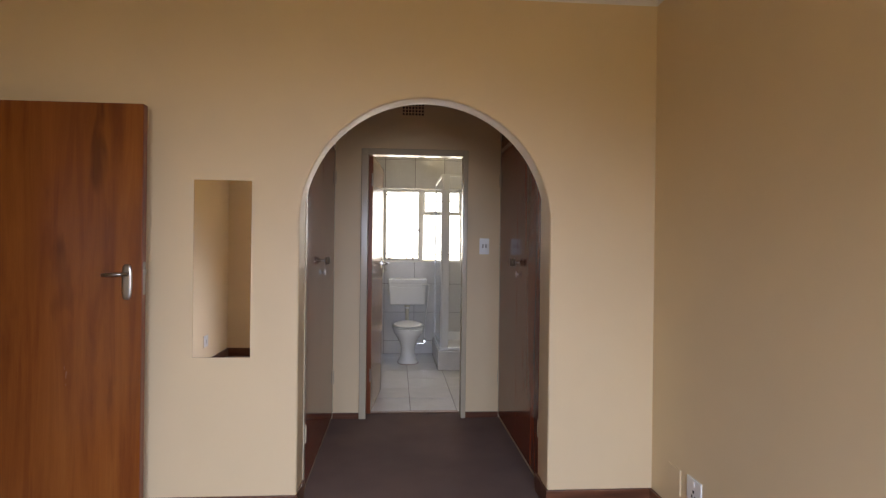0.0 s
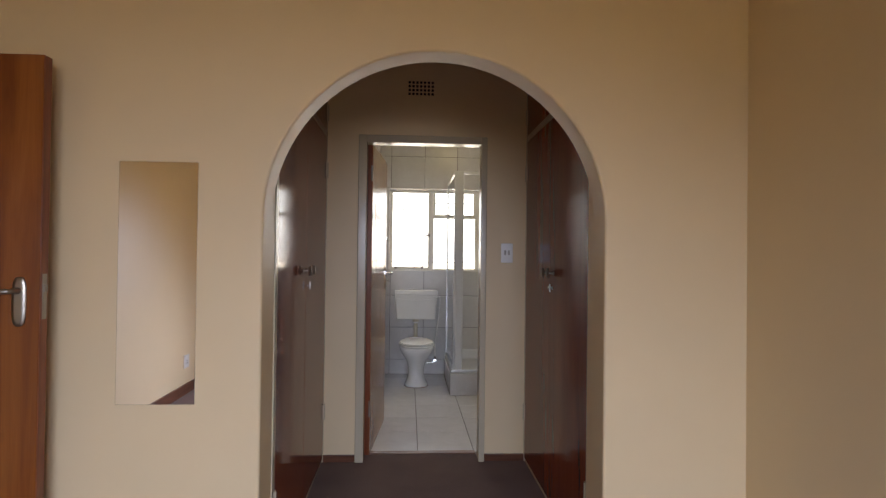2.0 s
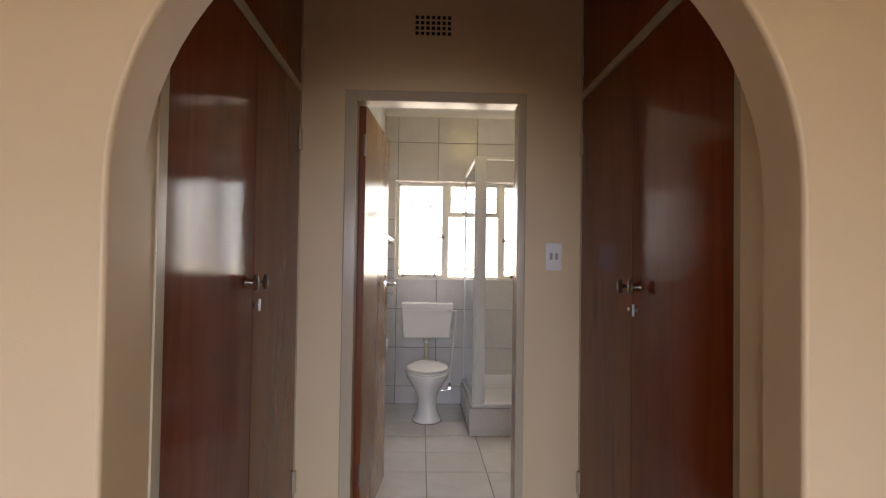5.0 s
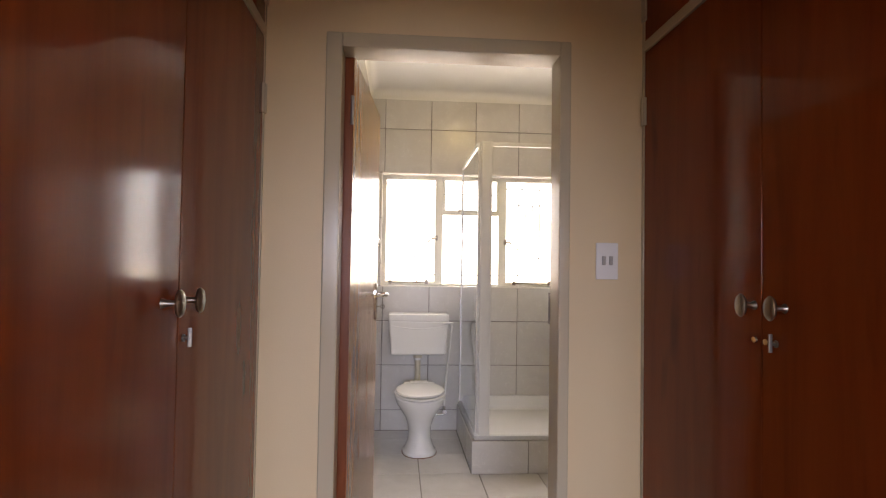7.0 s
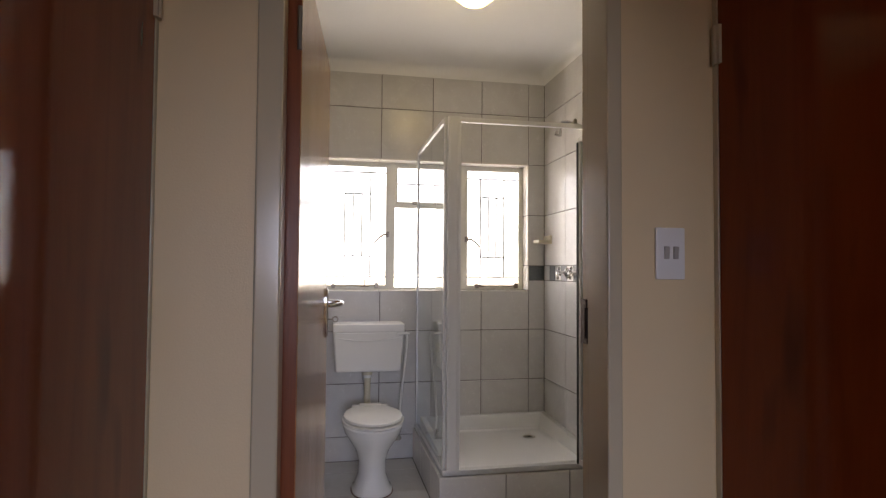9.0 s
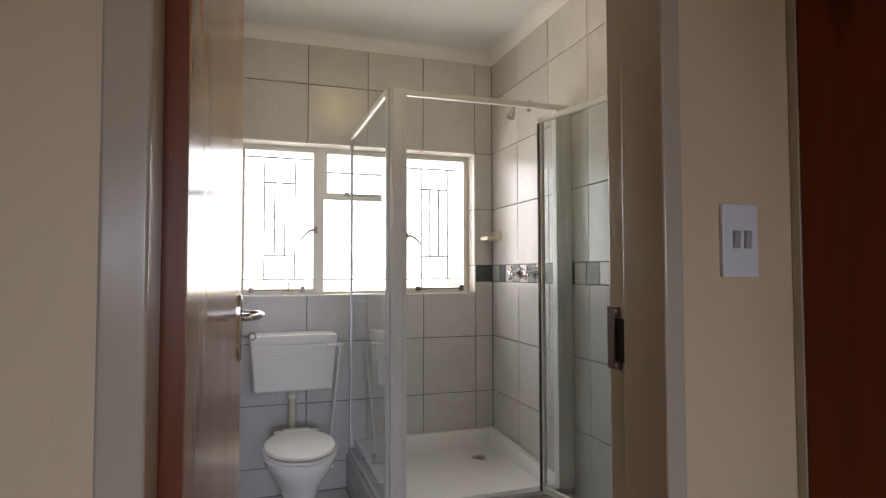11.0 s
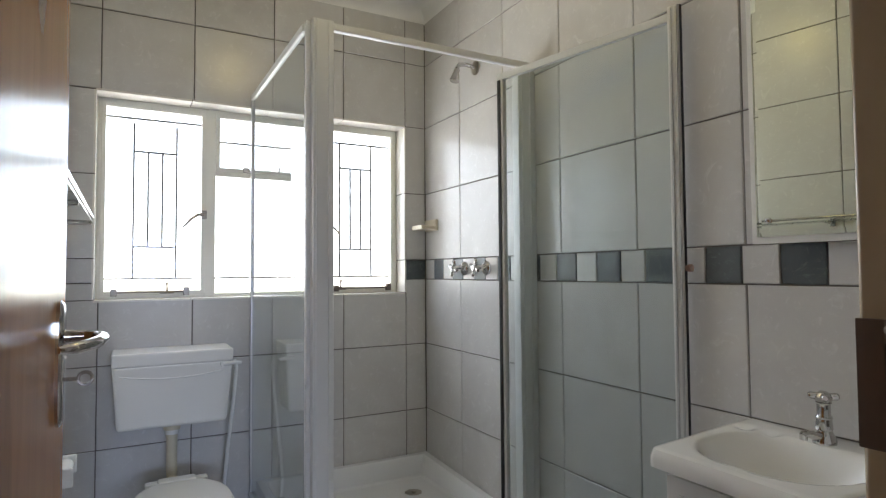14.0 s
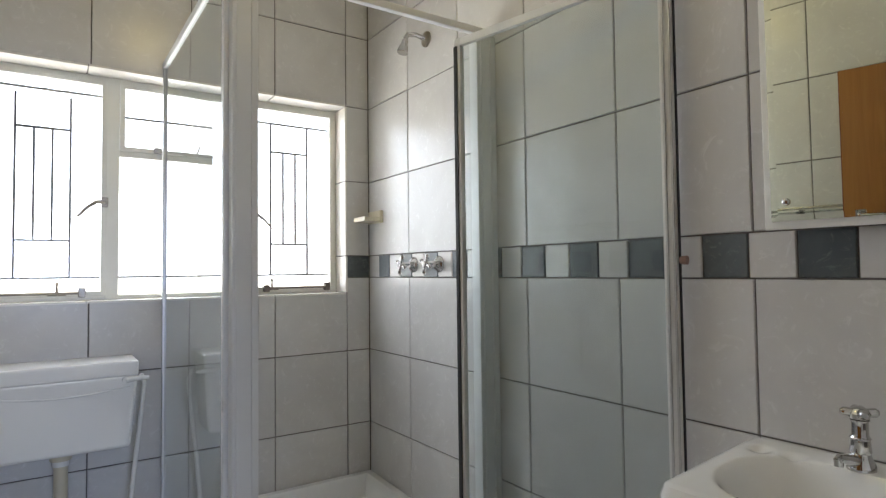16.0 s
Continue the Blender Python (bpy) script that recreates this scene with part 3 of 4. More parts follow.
for o in list(scene.objects):
    if o.name.startswith("cupboard_"):
        o.name = "built_in_cupboard"

# ---- wall fittings ----
mirror = thing("wall_mirror", -0.7405, ARCH_Y, 1.197, "tall narrow frameless mirror on the cream wall", "mirror")
part("mirror_glass", boxes((-0.1365, 0.1365, -0.006, -0.0005, -0.43, 0.428), bevel=0.001), MIRROR_CLEAR, mirror)
mirror.rotation_euler = (0, 0, 0)

switch = thing("light_switch", 0.775, END_Y, 1.328, "white two-rocker light switch on the cream wall", "light switch")
part("plate", boxes((-0.038, 0.038, -0.009, 0.0, -0.062, 0.062), bevel=0.003), PLASTIC, switch, smooth=True)
for dx in (-0.012, 0.012):
    r = part("rocker", turned(boxes((-0.006, 0.006, -0.006, 0.004, -0.015, 0.015), bevel=0.0015), Matrix.Translation((dx, -0.009, 0.002)) @ pose(0, 0, 0, 6)), ROCKER, switch, "grey rocker")

vent = thing("air_vent", 0.2125, END_Y, 2.375, "cream painted air brick with a grid of small holes", "air vent")
part("plate", boxes((-0.100, 0.100, -0.004, 0.0, -0.062, 0.062), bevel=0.0015), WALL, vent)
for i in range(7):
    for j in range(4):
        # dark block per vent hole, shade put into its colour
        part("hole", boxes((-0.082 + i * 0.0245, -0.067 + i * 0.0245, -0.0056, -0.0038, -0.045 + j * 0.0245, -0.030 + j * 0.0245)), HOLE_SHADE, vent, "square vent hole, its shade a dark block")


def socket(y, z, w, h, detail):
    ob = thing("wall_socket", BED_R, y, z, "white wall socket plate low on the cream wall" if detail else "blank cream cover plate low on the wall", "wall socket")
    p = part("plate", boxes((-0.009, 0.0, -w / 2, w / 2, -h / 2, h / 2), bevel=0.003), PLASTIC if detail else WALL, ob, smooth=True)
    if detail:
        part("switch_rocker", boxes((-0.0125, -0.008, -0.010, 0.006, 0.028, 0.048), bevel=0.0012), PLASTIC, ob)
        bm = bmesh.new()
        for dy, dz, r in ((0, 0.004, 0.006), (-0.013, -0.018, 0.005), (0.013, -0.018, 0.005)):
            add_box(bm, -0.0102, -0.0088, dy - r, dy + r, dz - r, dz + r)
        # pin holes are dark blocks on the plate, shade as colour
        part("pin_holes", bm, HOLE_SHADE, p, "socket pin holes, their shade as dark blocks")
    return ob


socket(2.515, 0.25, 0.12, 0.12, True)
socket(2.70, 0.24, 0.12, 0.12, False)
sk2 = socket(-0.5, 0.30, 0.12, 0.12, True)
sk2.location, sk2.rotation_euler = (BED_L, -0.5, 0.30), (0, 0, radians(180))

# ---- bedroom window ----
WYY = BED_B - 0.14
structure("window_2", boxes((BX0, BX0 + 0.04, WYY, WYY + 0.04, BZ0, BZ1), (BX1 - 0.04, BX1, WYY, WYY + 0.04, BZ0, BZ1), (BX0, BX1, WYY + 0.001, WYY + 0.039, BZ0, BZ0 + 0.04), (BX0, BX1, WYY + 0.001, WYY + 0.039, BZ1 - 0.04, BZ1), (0.23, 0.27, WYY + 0.002, WYY + 0.038, BZ0, BZ1), bevel=0.003), STEELPAINT, "white steel bedroom window")

# ---- bathroom window ----
FY = BACK + 0.115
win = structure("window_1", boxes(
    (WX0 + 0.004, WX0 + 0.022, FY, FY + 0.035, WZ0, WZ1), (WX1 - 0.020, WX1 - 0.003, FY, FY + 0.035, WZ0, WZ1),
    (WX0 + 0.004, WX1 - 0.003, FY + 0.001, FY + 0.034, WZ0, WZ0 + 0.018), (WX0 + 0.004, WX1 - 0.003, FY + 0.001, FY + 0.034, WZ1 - 0.022, WZ1),
    (0.376, 0.424, FY - 0.003, FY + 0.036, WZ0, WZ1), (0.890, 0.938, FY - 0.003, FY + 0.036, WZ0, WZ1), (0.424, 0.890, FY + 0.002, FY + 0.033, 1.727, 1.752),
    bevel=0.003), STEELPAINT, "white painted steel window with two side casements and a middle fanlight", smooth=True)


def sash(x0, x1, z0, z1, name):
    f = part(name, boxes((x0, x0 + 0.018, FY - 0.004, FY + 0.022, z0, z1), (x1 - 0.018, x1, FY - 0.004, FY + 0.022, z0, z1), (x0 + 0.017, x1 - 0.017, FY - 0.003, FY + 0.021, z0, z0 + 0.018), (x0 + 0.017, x1 - 0.017, FY - 0.003, FY + 0.021, z1 - 0.018, z1), bevel=0.002), STEELPAINT, win, "white steel opening sash", smooth=True)
    p = part("pane", boxes((x0 + 0.016, x1 - 0.016, FY + 0.008, FY + 0.012, z0 + 0.016, z1 - 0.016)), PANE, f, "clear window pane")
    p.visible_shadow = False
    return f


S1 = sash(WX0 + 0.020, 0.379, WZ0 + 0.016, WZ1 - 0.020, "casement")
S2 = sash(0.936, WX1 - 0.018, WZ0 + 0.016, WZ1 - 0.020, "casement")
S3 = sash(0.426, 0.889, 1.752, WZ1 - 0.020, "fanlight")
pane = part("fixed_pane", boxes((0.424, 0.890, FY + 0.016, FY + 0.020, WZ0 + 0.016, 1.728)), PANE, win, "clear fixed window pane")
pane.visible_shadow = False


def casement_handle(parent, x, way, up=0.0):
    b = part("window_catch", turned(joined(boxes((x - 0.012, x + 0.012, FY - 0.022, FY - 0.003, 1.47, 1.51), bevel=0.003),
             tube([(x, FY - 0.022, 1.49), (x + way * 0.03, FY - 0.045, 1.487), (x + way * 0.06, FY - 0.05, 1.465), (x + way * 0.095, FY - 0.045, 1.425)], [0.008, 0.008, 0.0065, 0.005], 10)), Matrix.Translation((0, 0, up))), STEEL, parent, "dull brass window catch", smooth=True)
    return b


casement_handle(S1, 0.372, -1, 0.045)
casement_handle(S2, 0.945, 1, 0.02)
for parent, xa, xb, peg in ((S1, 0.0, 0.30, 0.215), (S2, 1.02, 1.32, 1.045)):
    bar = joined(tube([(xa, FY - 0.024, WZ0 + 0.030), (xb, FY - 0.024, WZ0 + 0.030)], 0.0055, 8), boxes((xa - 0.012, xa + 0.014, FY - 0.032, FY - 0.004, WZ0 + 0.012, WZ0 + 0.044), (xb - 0.016, xb + 0.01, FY - 0.032, FY - 0.004, WZ0 + 0.012, WZ0 + 0.050), bevel=0.003), tube([(peg, FY - 0.025, WZ0 + 0.02), (peg, FY - 0.025, WZ0 + 0.06)], [0.007, 0.004], 8), tube([(peg - 0.03, FY - 0.025, WZ0 + 0.026), (peg + 0.03, FY - 0.025, WZ0 + 0.026)], 0.006, 8),
                 loft([(peg, FY - 0.025, WZ0 + 0.058, 0.004, 0.004, 1), (peg, FY - 0.025, WZ0 + 0.066, 0.008, 0.008, 1), (peg, FY - 0.025, WZ0 + 0.074, 0.004, 0.004, 1)], 12))
    # twin stays: the left gets paler metal, window glare put into its colour
    part("peg_stay", bar, STEEL if parent is S1 else WORN, parent, "dull metal peg stay, the left one coloured paler for window glare", smooth=True)
part("fanlight_stay", joined(tube([(0.56, FY - 0.015, 1.757), (0.84, FY - 0.015, 1.757)], 0.005, 8), tube([(0.72, FY - 0.02, 1.755), (0.735, FY - 0.03, 1.80)], 0.004, 8), boxes((0.55, 0.58, FY - 0.02, FY, 1.752, 1.775), (0.66, 0.69, FY - 0.02, FY, 1.752, 1.77), bevel=0.002)), STEEL, S3, "dull steel fanlight stay", smooth=True)

BY = BACK + 0.19
bars = thing("burglar_bars", 0.65, BY, 1.14, "thin dark grey burglar bars in a stepped pattern outside the window", "burglar bars")


def bar_x(x0, x1, z):
    return (x0 - 0.65, x1 - 0.65, -0.006, 0.006, z - 1.1445, z - 1.1355)


def bar_z(x, z0, z1):
    return (x - 0.6545, x - 0.6455, -0.006, 0.006, z0 - 1.14, z1 - 1.14)


for x0, x1, off in ((WX0, 0.40, 0.075), (0.40, 0.914, 0.57), (0.914, WX1, 1.07)):
    k = 0.0607
    rows = [bar_x(x0, x1, 1.983 if x0 < 0.3 else 1.908 if x0 < 0.8 else 1.965), bar_x(x0, x1, 1.234)]
    if x0 < 0.3 or x0 > 0.8:
        rows += [bar_z(off, 1.238, 1.961), bar_z(off + 3 * k, 1.238, 1.961), bar_x(off + 0.004, off + 3 * k - 0.004, 1.828), bar_x(off + 0.004, off + 3 * k - 0.004, 1.382), bar_z(off + k, 1.386, 1.824), bar_z(off + 2 * k, 1.386, 1.824)]
    for r in rows:
        part("bar", boxes(r), IRON, bars)

# ---- shower ----
GX = 0.577
shower = thing("shower_cubicle", 1.05, 6.8, 0, "glazed corner shower cubicle, white aluminium frame, glass door open", "shower cubicle")
o = base(shower)
kerb_core = part("kerb", boxes((0.556, RIGHT - 0.002, 6.306, 6.375, 0, 0.198), (0.556, 0.62, 6.375, BACK - 0.002, 0, 0.198), at=o), GROUT, shower, "tiled shower kerb with dark grout")
def tray_shape():
    """A moulded tray: outer box, raised rim and a sunk floor in one skin."""
    bm = bmesh.new()
    x0, x1, y0, y1 = 0.604, RIGHT - 0.001, 6.358, BACK - 0.001
    rows = [((x0, x1, y0, y1), 0.03, None), ((x0, x1, y0, y1), None, (0.228, 0.268)), ((x0 + 0.004, x1 - 0.004, y0 + 0.004, y1 - 0.004), None, (0.233, 0.273)),
            ((x0 + 0.036, x1 - 0.036, y0 + 0.036, y1 - 0.036), None, (0.233, 0.273)), ((x0 + 0.046, x1 - 0.046, y0 + 0.046, y1 - 0.046), None, (0.222, 0.262)), ((x0 + 0.062, x1 - 0.062, y0 + 0.062, y1 - 0.062), 0.188, None), ((x0 + 0.080, x1 - 0.080, y0 + 0.080, y1 - 0.080), 0.178, None)]
    rings = []
    for (a, b, c, d), flat, slope in rows:
        z = [flat] * 4 if slope is None else [slope[0], slope[1], slope[1], slope[1]]
        if slope is not None:
            z = [slope[0], slope[0] + 0.006, slope[1] + 0.010, slope[1] + 0.006]
        rings.append([bm.verts.new((x, y, h)) for (x, y), h in zip(((a, c), (b, c), (b, d), (a, d)), z)])
    for p, q in zip(rings, rings[1:]):
        for i in range(4):
            bm.faces.new((p[i], p[(i + 1) % 4], q[(i + 1) % 4], q[i]))
    bm.faces.new(rings[0][::-1])
    bm.faces.new(rings[-1])
    bmesh.ops.translate(bm, verts=bm.verts, vec=-o)
    return bm


part("tray", tray_shape(), ACRYLIC, shower, "white acrylic shower tray", smooth=True)
part("drain", turned(joined(tube([(0, 0, 0), (0, 0, 0.004)], 0.042, 24), tube([(0.012 * math.cos(a), 0.012 * math.sin(a), 0.0045) for a in (0, 2.1, 4.2, 6.28)], 0.004, 6)), Matrix.Translation(Vector((1.30, 7.05, 0.175)) - o)), SATIN, shower, "round metal drain cover", smooth=True)
part("sill_rail", boxes((0.565, 1.49, 6.312, 6.356, 0.21, 0.238), (0.560, 0.602, 6.356, 7.29, 0.21, 0.236), bevel=0.004, at=o), ALU_GREY, shower, "worn aluminium bottom rail", smooth=True)
post = part("corner_post", joined(boxes((0.588, 0.660, 6.316, 6.352, 0.236, 2.112), (0.574, 0.590, 6.350, 6.376, 0.236, 2.112), bevel=0.004, at=o), boxes((0.598, 0.606, 6.311, 6.318, 0.24, 2.106), (0.640, 0.648, 6.311, 6.318, 0.24, 2.106), at=o)), ALU, shower, "white aluminium corner post", smooth=True)
part("top_rail", boxes((0.658, 1.497, 6.321, 6.345, 2.082, 2.108), (0.566, 0.590, 6.376, 7.297, 2.080, 2.108), bevel=0.004, at=o), ALU, shower, "white aluminium top rail", smooth=True)
part("wall_channel", boxes((0.566, 0.588, 7.279, 7.2995, 0.236, 2.081), bevel=0.002, at=o), ALU_GREY, shower, "thin aluminium wall channel")
part("side_panel", boxes((GX - 0.003, GX + 0.003, 6.374, 7.282, 0.234, 2.082), at=o), GLASS, shower, "clear glass side panel")
part("wall_jamb", joined(boxes((1.415, 1.4985, 6.30, 6.345, 0.236, 2.075), bevel=0.004, at=o), boxes((1.43, 1.436, 6.296, 6.301, 0.24, 2.06), (1.47, 1.476, 6.296, 6.301, 0.24, 2.06), at=o)), ALU, shower, "white aluminium wall jamb", smooth=True)
H0, H1 = Vector((1.312, 6.285)), Vector((1.468, 5.572))
dw = (H1 - H0).length
turn = math.degrees(math.atan2(H1.y - H0.y, H1.x - H0.x))
sd = pose(H0.x - o.x, H0.y - o.y, 0, 0, 0, turn)
door_ob = part("door", turned(boxes((0.0, 0.028, -0.012, 0.012, 0.245, 2.018), (dw - 0.034, dw, -0.012, 0.012, 0.245, 2.038), (0.026, dw - 0.033, -0.011, 0.011, 1.992, 2.018), (0.026, dw - 0.033, -0.011, 0.011, 0.245, 0.275), bevel=0.003), sd), ALU, shower, "white aluminium door frame", smooth=True)
part("door_glass", turned(boxes((0.026, dw - 0.03, -0.003, 0.003, 0.270, 1.996)), sd), GLASS, door_ob, "clear glass door panel")
part("seal", turned(boxes((0.004, 0.018, -0.0165, -0.0125, 0.25, 1.99), (dw + 0.0005, dw + 0.004, -0.004, 0.004, 0.25, 2.036)), sd), RUBBER, door_ob, "dark rubber door seal")
part("door_channel", turned(joined(boxes((dw - 0.025, dw - 0.020, -0.016, -0.012, 0.25, 2.03)), boxes((dw - 0.008, dw - 0.003, -0.016, -0.012, 0.25, 2.03))), sd), ALU_GREY, door_ob, "ribbed aluminium edge")
part("door_knob", turned(tube([(dw + 0.004, -0.004, 1.262), (dw + 0.012, -0.004, 1.262), (dw + 0.022, -0.004, 1.262)], [0.008, 0.011, 0.011], 14), sd), COPPER, door_ob, "small reddish door knob", smooth=True)


def shower_tap(y):
    ob = thing("shower_tap", RIGHT, y, 1.272, "chrome cross-head shower tap on a round flange", "tap", "pair of shower taps")
    part("flange", turned(loft([(0, 0, 0, 0.034, 0.034, 1), (0, 0, 0.005, 0.034, 0.034, 1), (0, 0, 0.012, 0.030, 0.030, 1), (0, 0, 0.020, 0.021, 0.021, 1), (0, 0, 0.026, 0.0135, 0.0135, 1), (0, 0, 0.062, 0.012, 0.012, 1)], 28), pose(0, 0, 0, 0, -90, 0)), CHROME, ob, smooth=True)
    arms = [tube([(-0.066, 0, 0), (-0.066, 0.036 * math.cos(a), 0.036 * math.sin(a))], [0.008, 0.0065], 10) for a in (radians(20 + 90 * i) for i in range(4))]
    balls = [turned(loft([(0, 0, -0.010, 0.003, 0.003, 1), (0, 0, -0.005, 0.009, 0.009, 1), (0, 0, 0.005, 0.009, 0.009, 1), (0, 0, 0.010, 0.003, 0.003, 1)], 12), Matrix.Translation((-0.066, 0.034 * math.cos(a), 0.034 * math.sin(a)))) for a in (radians(20 + 90 * i) for i in range(4))]
    part("cross_handle", joined(tube([(-0.056, 0, 0), (-0.078, 0, 0)], [0.014, 0.011], 16), *arms, *balls), CHROME, ob, smooth=True)


shower_tap(6.874)
shower_tap(6.678)
head = thing("overhead_shower", RIGHT, 6.758, 2.224, "small chrome shower rose on a bent wall arm", "shower fitting")
part("flange", turned(loft([(0, 0, 0, 0.034, 0.034, 1), (0, 0, 0.006, 0.033, 0.033, 1), (0, 0, 0.012, 0.014, 0.014, 1)], 24), pose(0, 0, 0, 0, -90, 0)), SATIN, head, smooth=True)
part("arm", tube([(-0.005, 0, 0), (-0.045, 0.01, 0.012), (-0.080, 0.018, 0.008), (-0.094, 0.02, -0.012)], 0.0105, 12), CHROME, head, smooth=True)
part("nozzle", turned(loft([(0, 0, 0, 0.011, 0.011, 1), (0, 0, -0.012, 0.017, 0.017, 1), (0, 0, -0.028, 0.014, 0.014, 1), (0, 0, -0.045, 0.022, 0.022, 1), (0, 0, -0.075, 0.028, 0.028, 1), (0, 0, -0.079, 0.026, 0.026, 1)], 20), Matrix.Translation((-0.09, 0.02, -0.010)) @ pose(0, 0, 0, 0, 14, 0) @ Matrix.Diagonal((0.86, 0.86, 0.84, 1))), CHROME, head, smooth=True)

dish = thing("soap_dish", RIGHT, 7.215, 1.475, "cream ceramic soap dish on the tiled corner", "soap dish")
part("back", boxes((-0.016, 0.0, -0.065, 0.065, 0.0, 0.060), bevel=0.005, seg=3), CREAM, dish, smooth=True)
part("bowl", joined(boxes((-0.095, -0.012, -0.058, 0.058, 0.006, 0.014), (-0.095, -0.088, -0.058, 0.058, 0.010, 0.028), (-0.09, -0.012, -0.058, -0.051, 0.010, 0.026), (-0.09, -0.012, 0.051, 0.058, 0.010, 0.026), bevel=0.003)), CREAM, dish, smooth=True)

# ---- toilet ----
toilet = thing("toilet", 0.236, 6.80, 0, "white ceramic toilet with closed seat lid and separate low-level cistern pipe", "toilet")
bowl = loft([(0, -0.02, 0.0, 0.118, 0.165, 1.15), (0, -0.02, 0.014, 0.118, 0.165, 1.15), (0, -0.02, 0.03, 0.104, 0.150, 1.1), (0, -0.02, 0.10, 0.080, 0.125, 1.05), (0, -0.02, 0.18, 0.080, 0.13, 1), (0, -0.03, 0.25, 0.102, 0.165, 1), (0, -0.04, 0.31, 0.140, 0.215, 1), (0, -0.045, 0.35, 0.164, 0.242, 1), (0, -0.045, 0.372, 0.170, 0.25, 1), (0, -0.045, 0.392, 0.176, 0.255, 1), (0, -0.045, 0.402, 0.170, 0.25, 1)], 40)
part("bowl", bowl, CERAMIC, toilet, smooth=True)
part("base_joint", loft([(0, -0.02, 0.0, 0.124, 0.171, 1.15), (0, -0.02, 0.004, 0.121, 0.168, 1.15)], 40), SKIRT, toilet, "dirty brown base joint", smooth=True)
part("back_outlet", tube([(0, 0.12, 0.33), (0, 0.22, 0.33), (0, 0.32, 0.31)], [0.07, 0.055, 0.05], 20), CERAMIC, toilet, smooth=True)
part("seat", loft([(0, -0.045, 0.404, 0.172, 0.25, 1.02), (0, -0.045, 0.408, 0.180, 0.258, 1.02), (0, -0.045, 0.418, 0.180, 0.258, 1.02), (0, -0.045, 0.422, 0.172, 0.25, 1.02)], 40), PLASTIC, toilet, "white plastic toilet seat", smooth=True)
part("lid", loft([(0, -0.045, 0.425, 0.166, 0.244, 1.02), (0, -0.045, 0.429, 0.172, 0.250, 1.02), (0, -0.045, 0.440, 0.168, 0.246, 1.02), (0, -0.045, 0.446, 0.150, 0.228, 1.02), (0, -0.045, 0.448, 0.05, 0.08, 1.0)], 40), PLASTIC, toilet, "white plastic closed lid", smooth=True)
part("seat_hinge", boxes((-0.115, 0.115, 0.178, 0.222, 0.404, 0.440), (-0.07, 0.07, 0.15, 0.205, 0.404, 0.452), bevel=0.008, seg=3), PLASTIC, toilet, smooth=True)

cistern = thing("toilet_cistern", 0.231, 7.195, 0.620, "white plastic wall-hung toilet cistern with side lever", "toilet cistern")


def tapered(z0, z1, w0, w1, d0, d1, bev):
    bm = bmesh.new()
    vs = bmesh.ops.create_cube(bm, size=1)["verts"]
    for v in vs:
        top = v.co.z > 0
        v.co.x *= w1 if top else w0
        v.co.y = (0.1 if v.co.y > 0 else 0.1 - (d1 if top else d0))
        v.co.z = z1 if top else z0
    bmesh.ops.bevel(bm, geom=bm.edges[:], offset=bev, segments=4, affect="EDGES", profile=0.5)
    return bm


part("tank", tapered(0.0, 0.268, 0.420, 0.460, 0.180, 0.204, 0.016), PLASTIC, cistern, smooth=True)
part("lid", tapered(0.258, 0.315, 0.4615, 0.464, 0.2055, 0.206, 0.010), PLASTIC, cistern, "white plastic cistern lid", smooth=True)
part("moulded_line", tube([(x, 0.0995 - 0.180 - 0.024 * (0.205 + 0.16 * x * x) / 0.268, 0.205 + 0.5 * x * x) for x in (-0.205 + 0.041 * k for k in range(11))], 0.0028, 8), PLASTIC, cistern, "raised moulded line", smooth=True)
part("flush_lever", joined(tube([(0.19, -0.098, 0.248), (0.19, -0.115, 0.248)], 0.013, 14), tube([(0.19, -0.112, 0.248), (0.235, -0.114, 0.252), (0.262, -0.112, 0.250)], [0.010, 0.009, 0.007], 12)), PLASTIC, cistern, "white flush lever", smooth=True)
part("flush_pipe", joined(tube([(0.0, 0.02, 0.0), (0.0, 0.02, -0.17), (0.0, 0.0, -0.23), (0.0, -0.06, -0.262)], 0.022, 16), tube([(0, 0.02, 0.0), (0, 0.02, -0.03)], 0.034, 16)), CREAM, cistern, "aged cream flush pipe", smooth=True)
part("pipe_nut", joined(tube([(0.0, 0.02, 0.002), (0.0, 0.02, -0.022)], 0.030, 16), tube([(0.0, 0.02, -0.026), (0.0, 0.02, -0.050)], 0.0275, 16)), PLASTIC, cistern, "white plastic pipe nut", smooth=True)
hose = thing("water_hose", 0.45, 7.22, 0.15, "white plastic hose from the stop valve to the cistern", "water pipe")
part("hose", tube([(-0.005, 0.015, 0.03), (-0.006, 0.0, 0.14), (0.012, -0.005, 0.35), (0.035, 0.0, 0.56), (0.045, 0.0, 0.68), (0.035, -0.01, 0.715)], 0.0085, 12), PLASTIC, hose, smooth=True)
part("stop_valve", joined(tube([(-0.006, 0.075, 0.025), (-0.006, 0.0, 0.025)], 0.010, 12), tube([(-0.006, 0.01, 0.0), (-0.006, 0.01, 0.06)], 0.011, 12), tube([(-0.006, 0.0, 0.02), (-0.006, -0.03, 0.02)], [0.014, 0.016], 12), tube([(-0.09, 0.06, -0.02), (-0.006, 0.06, -0.015), (-0.006, 0.06, 0.02)], 0.009, 10)), CHROME, hose, "chrome stop valve", smooth=True)

# ---- vanity basin ----
van = thing("vanity_unit", 1.33, 5.18, 0, "white vanity cabinet with a moulded ceramic basin top", "vanity unit")


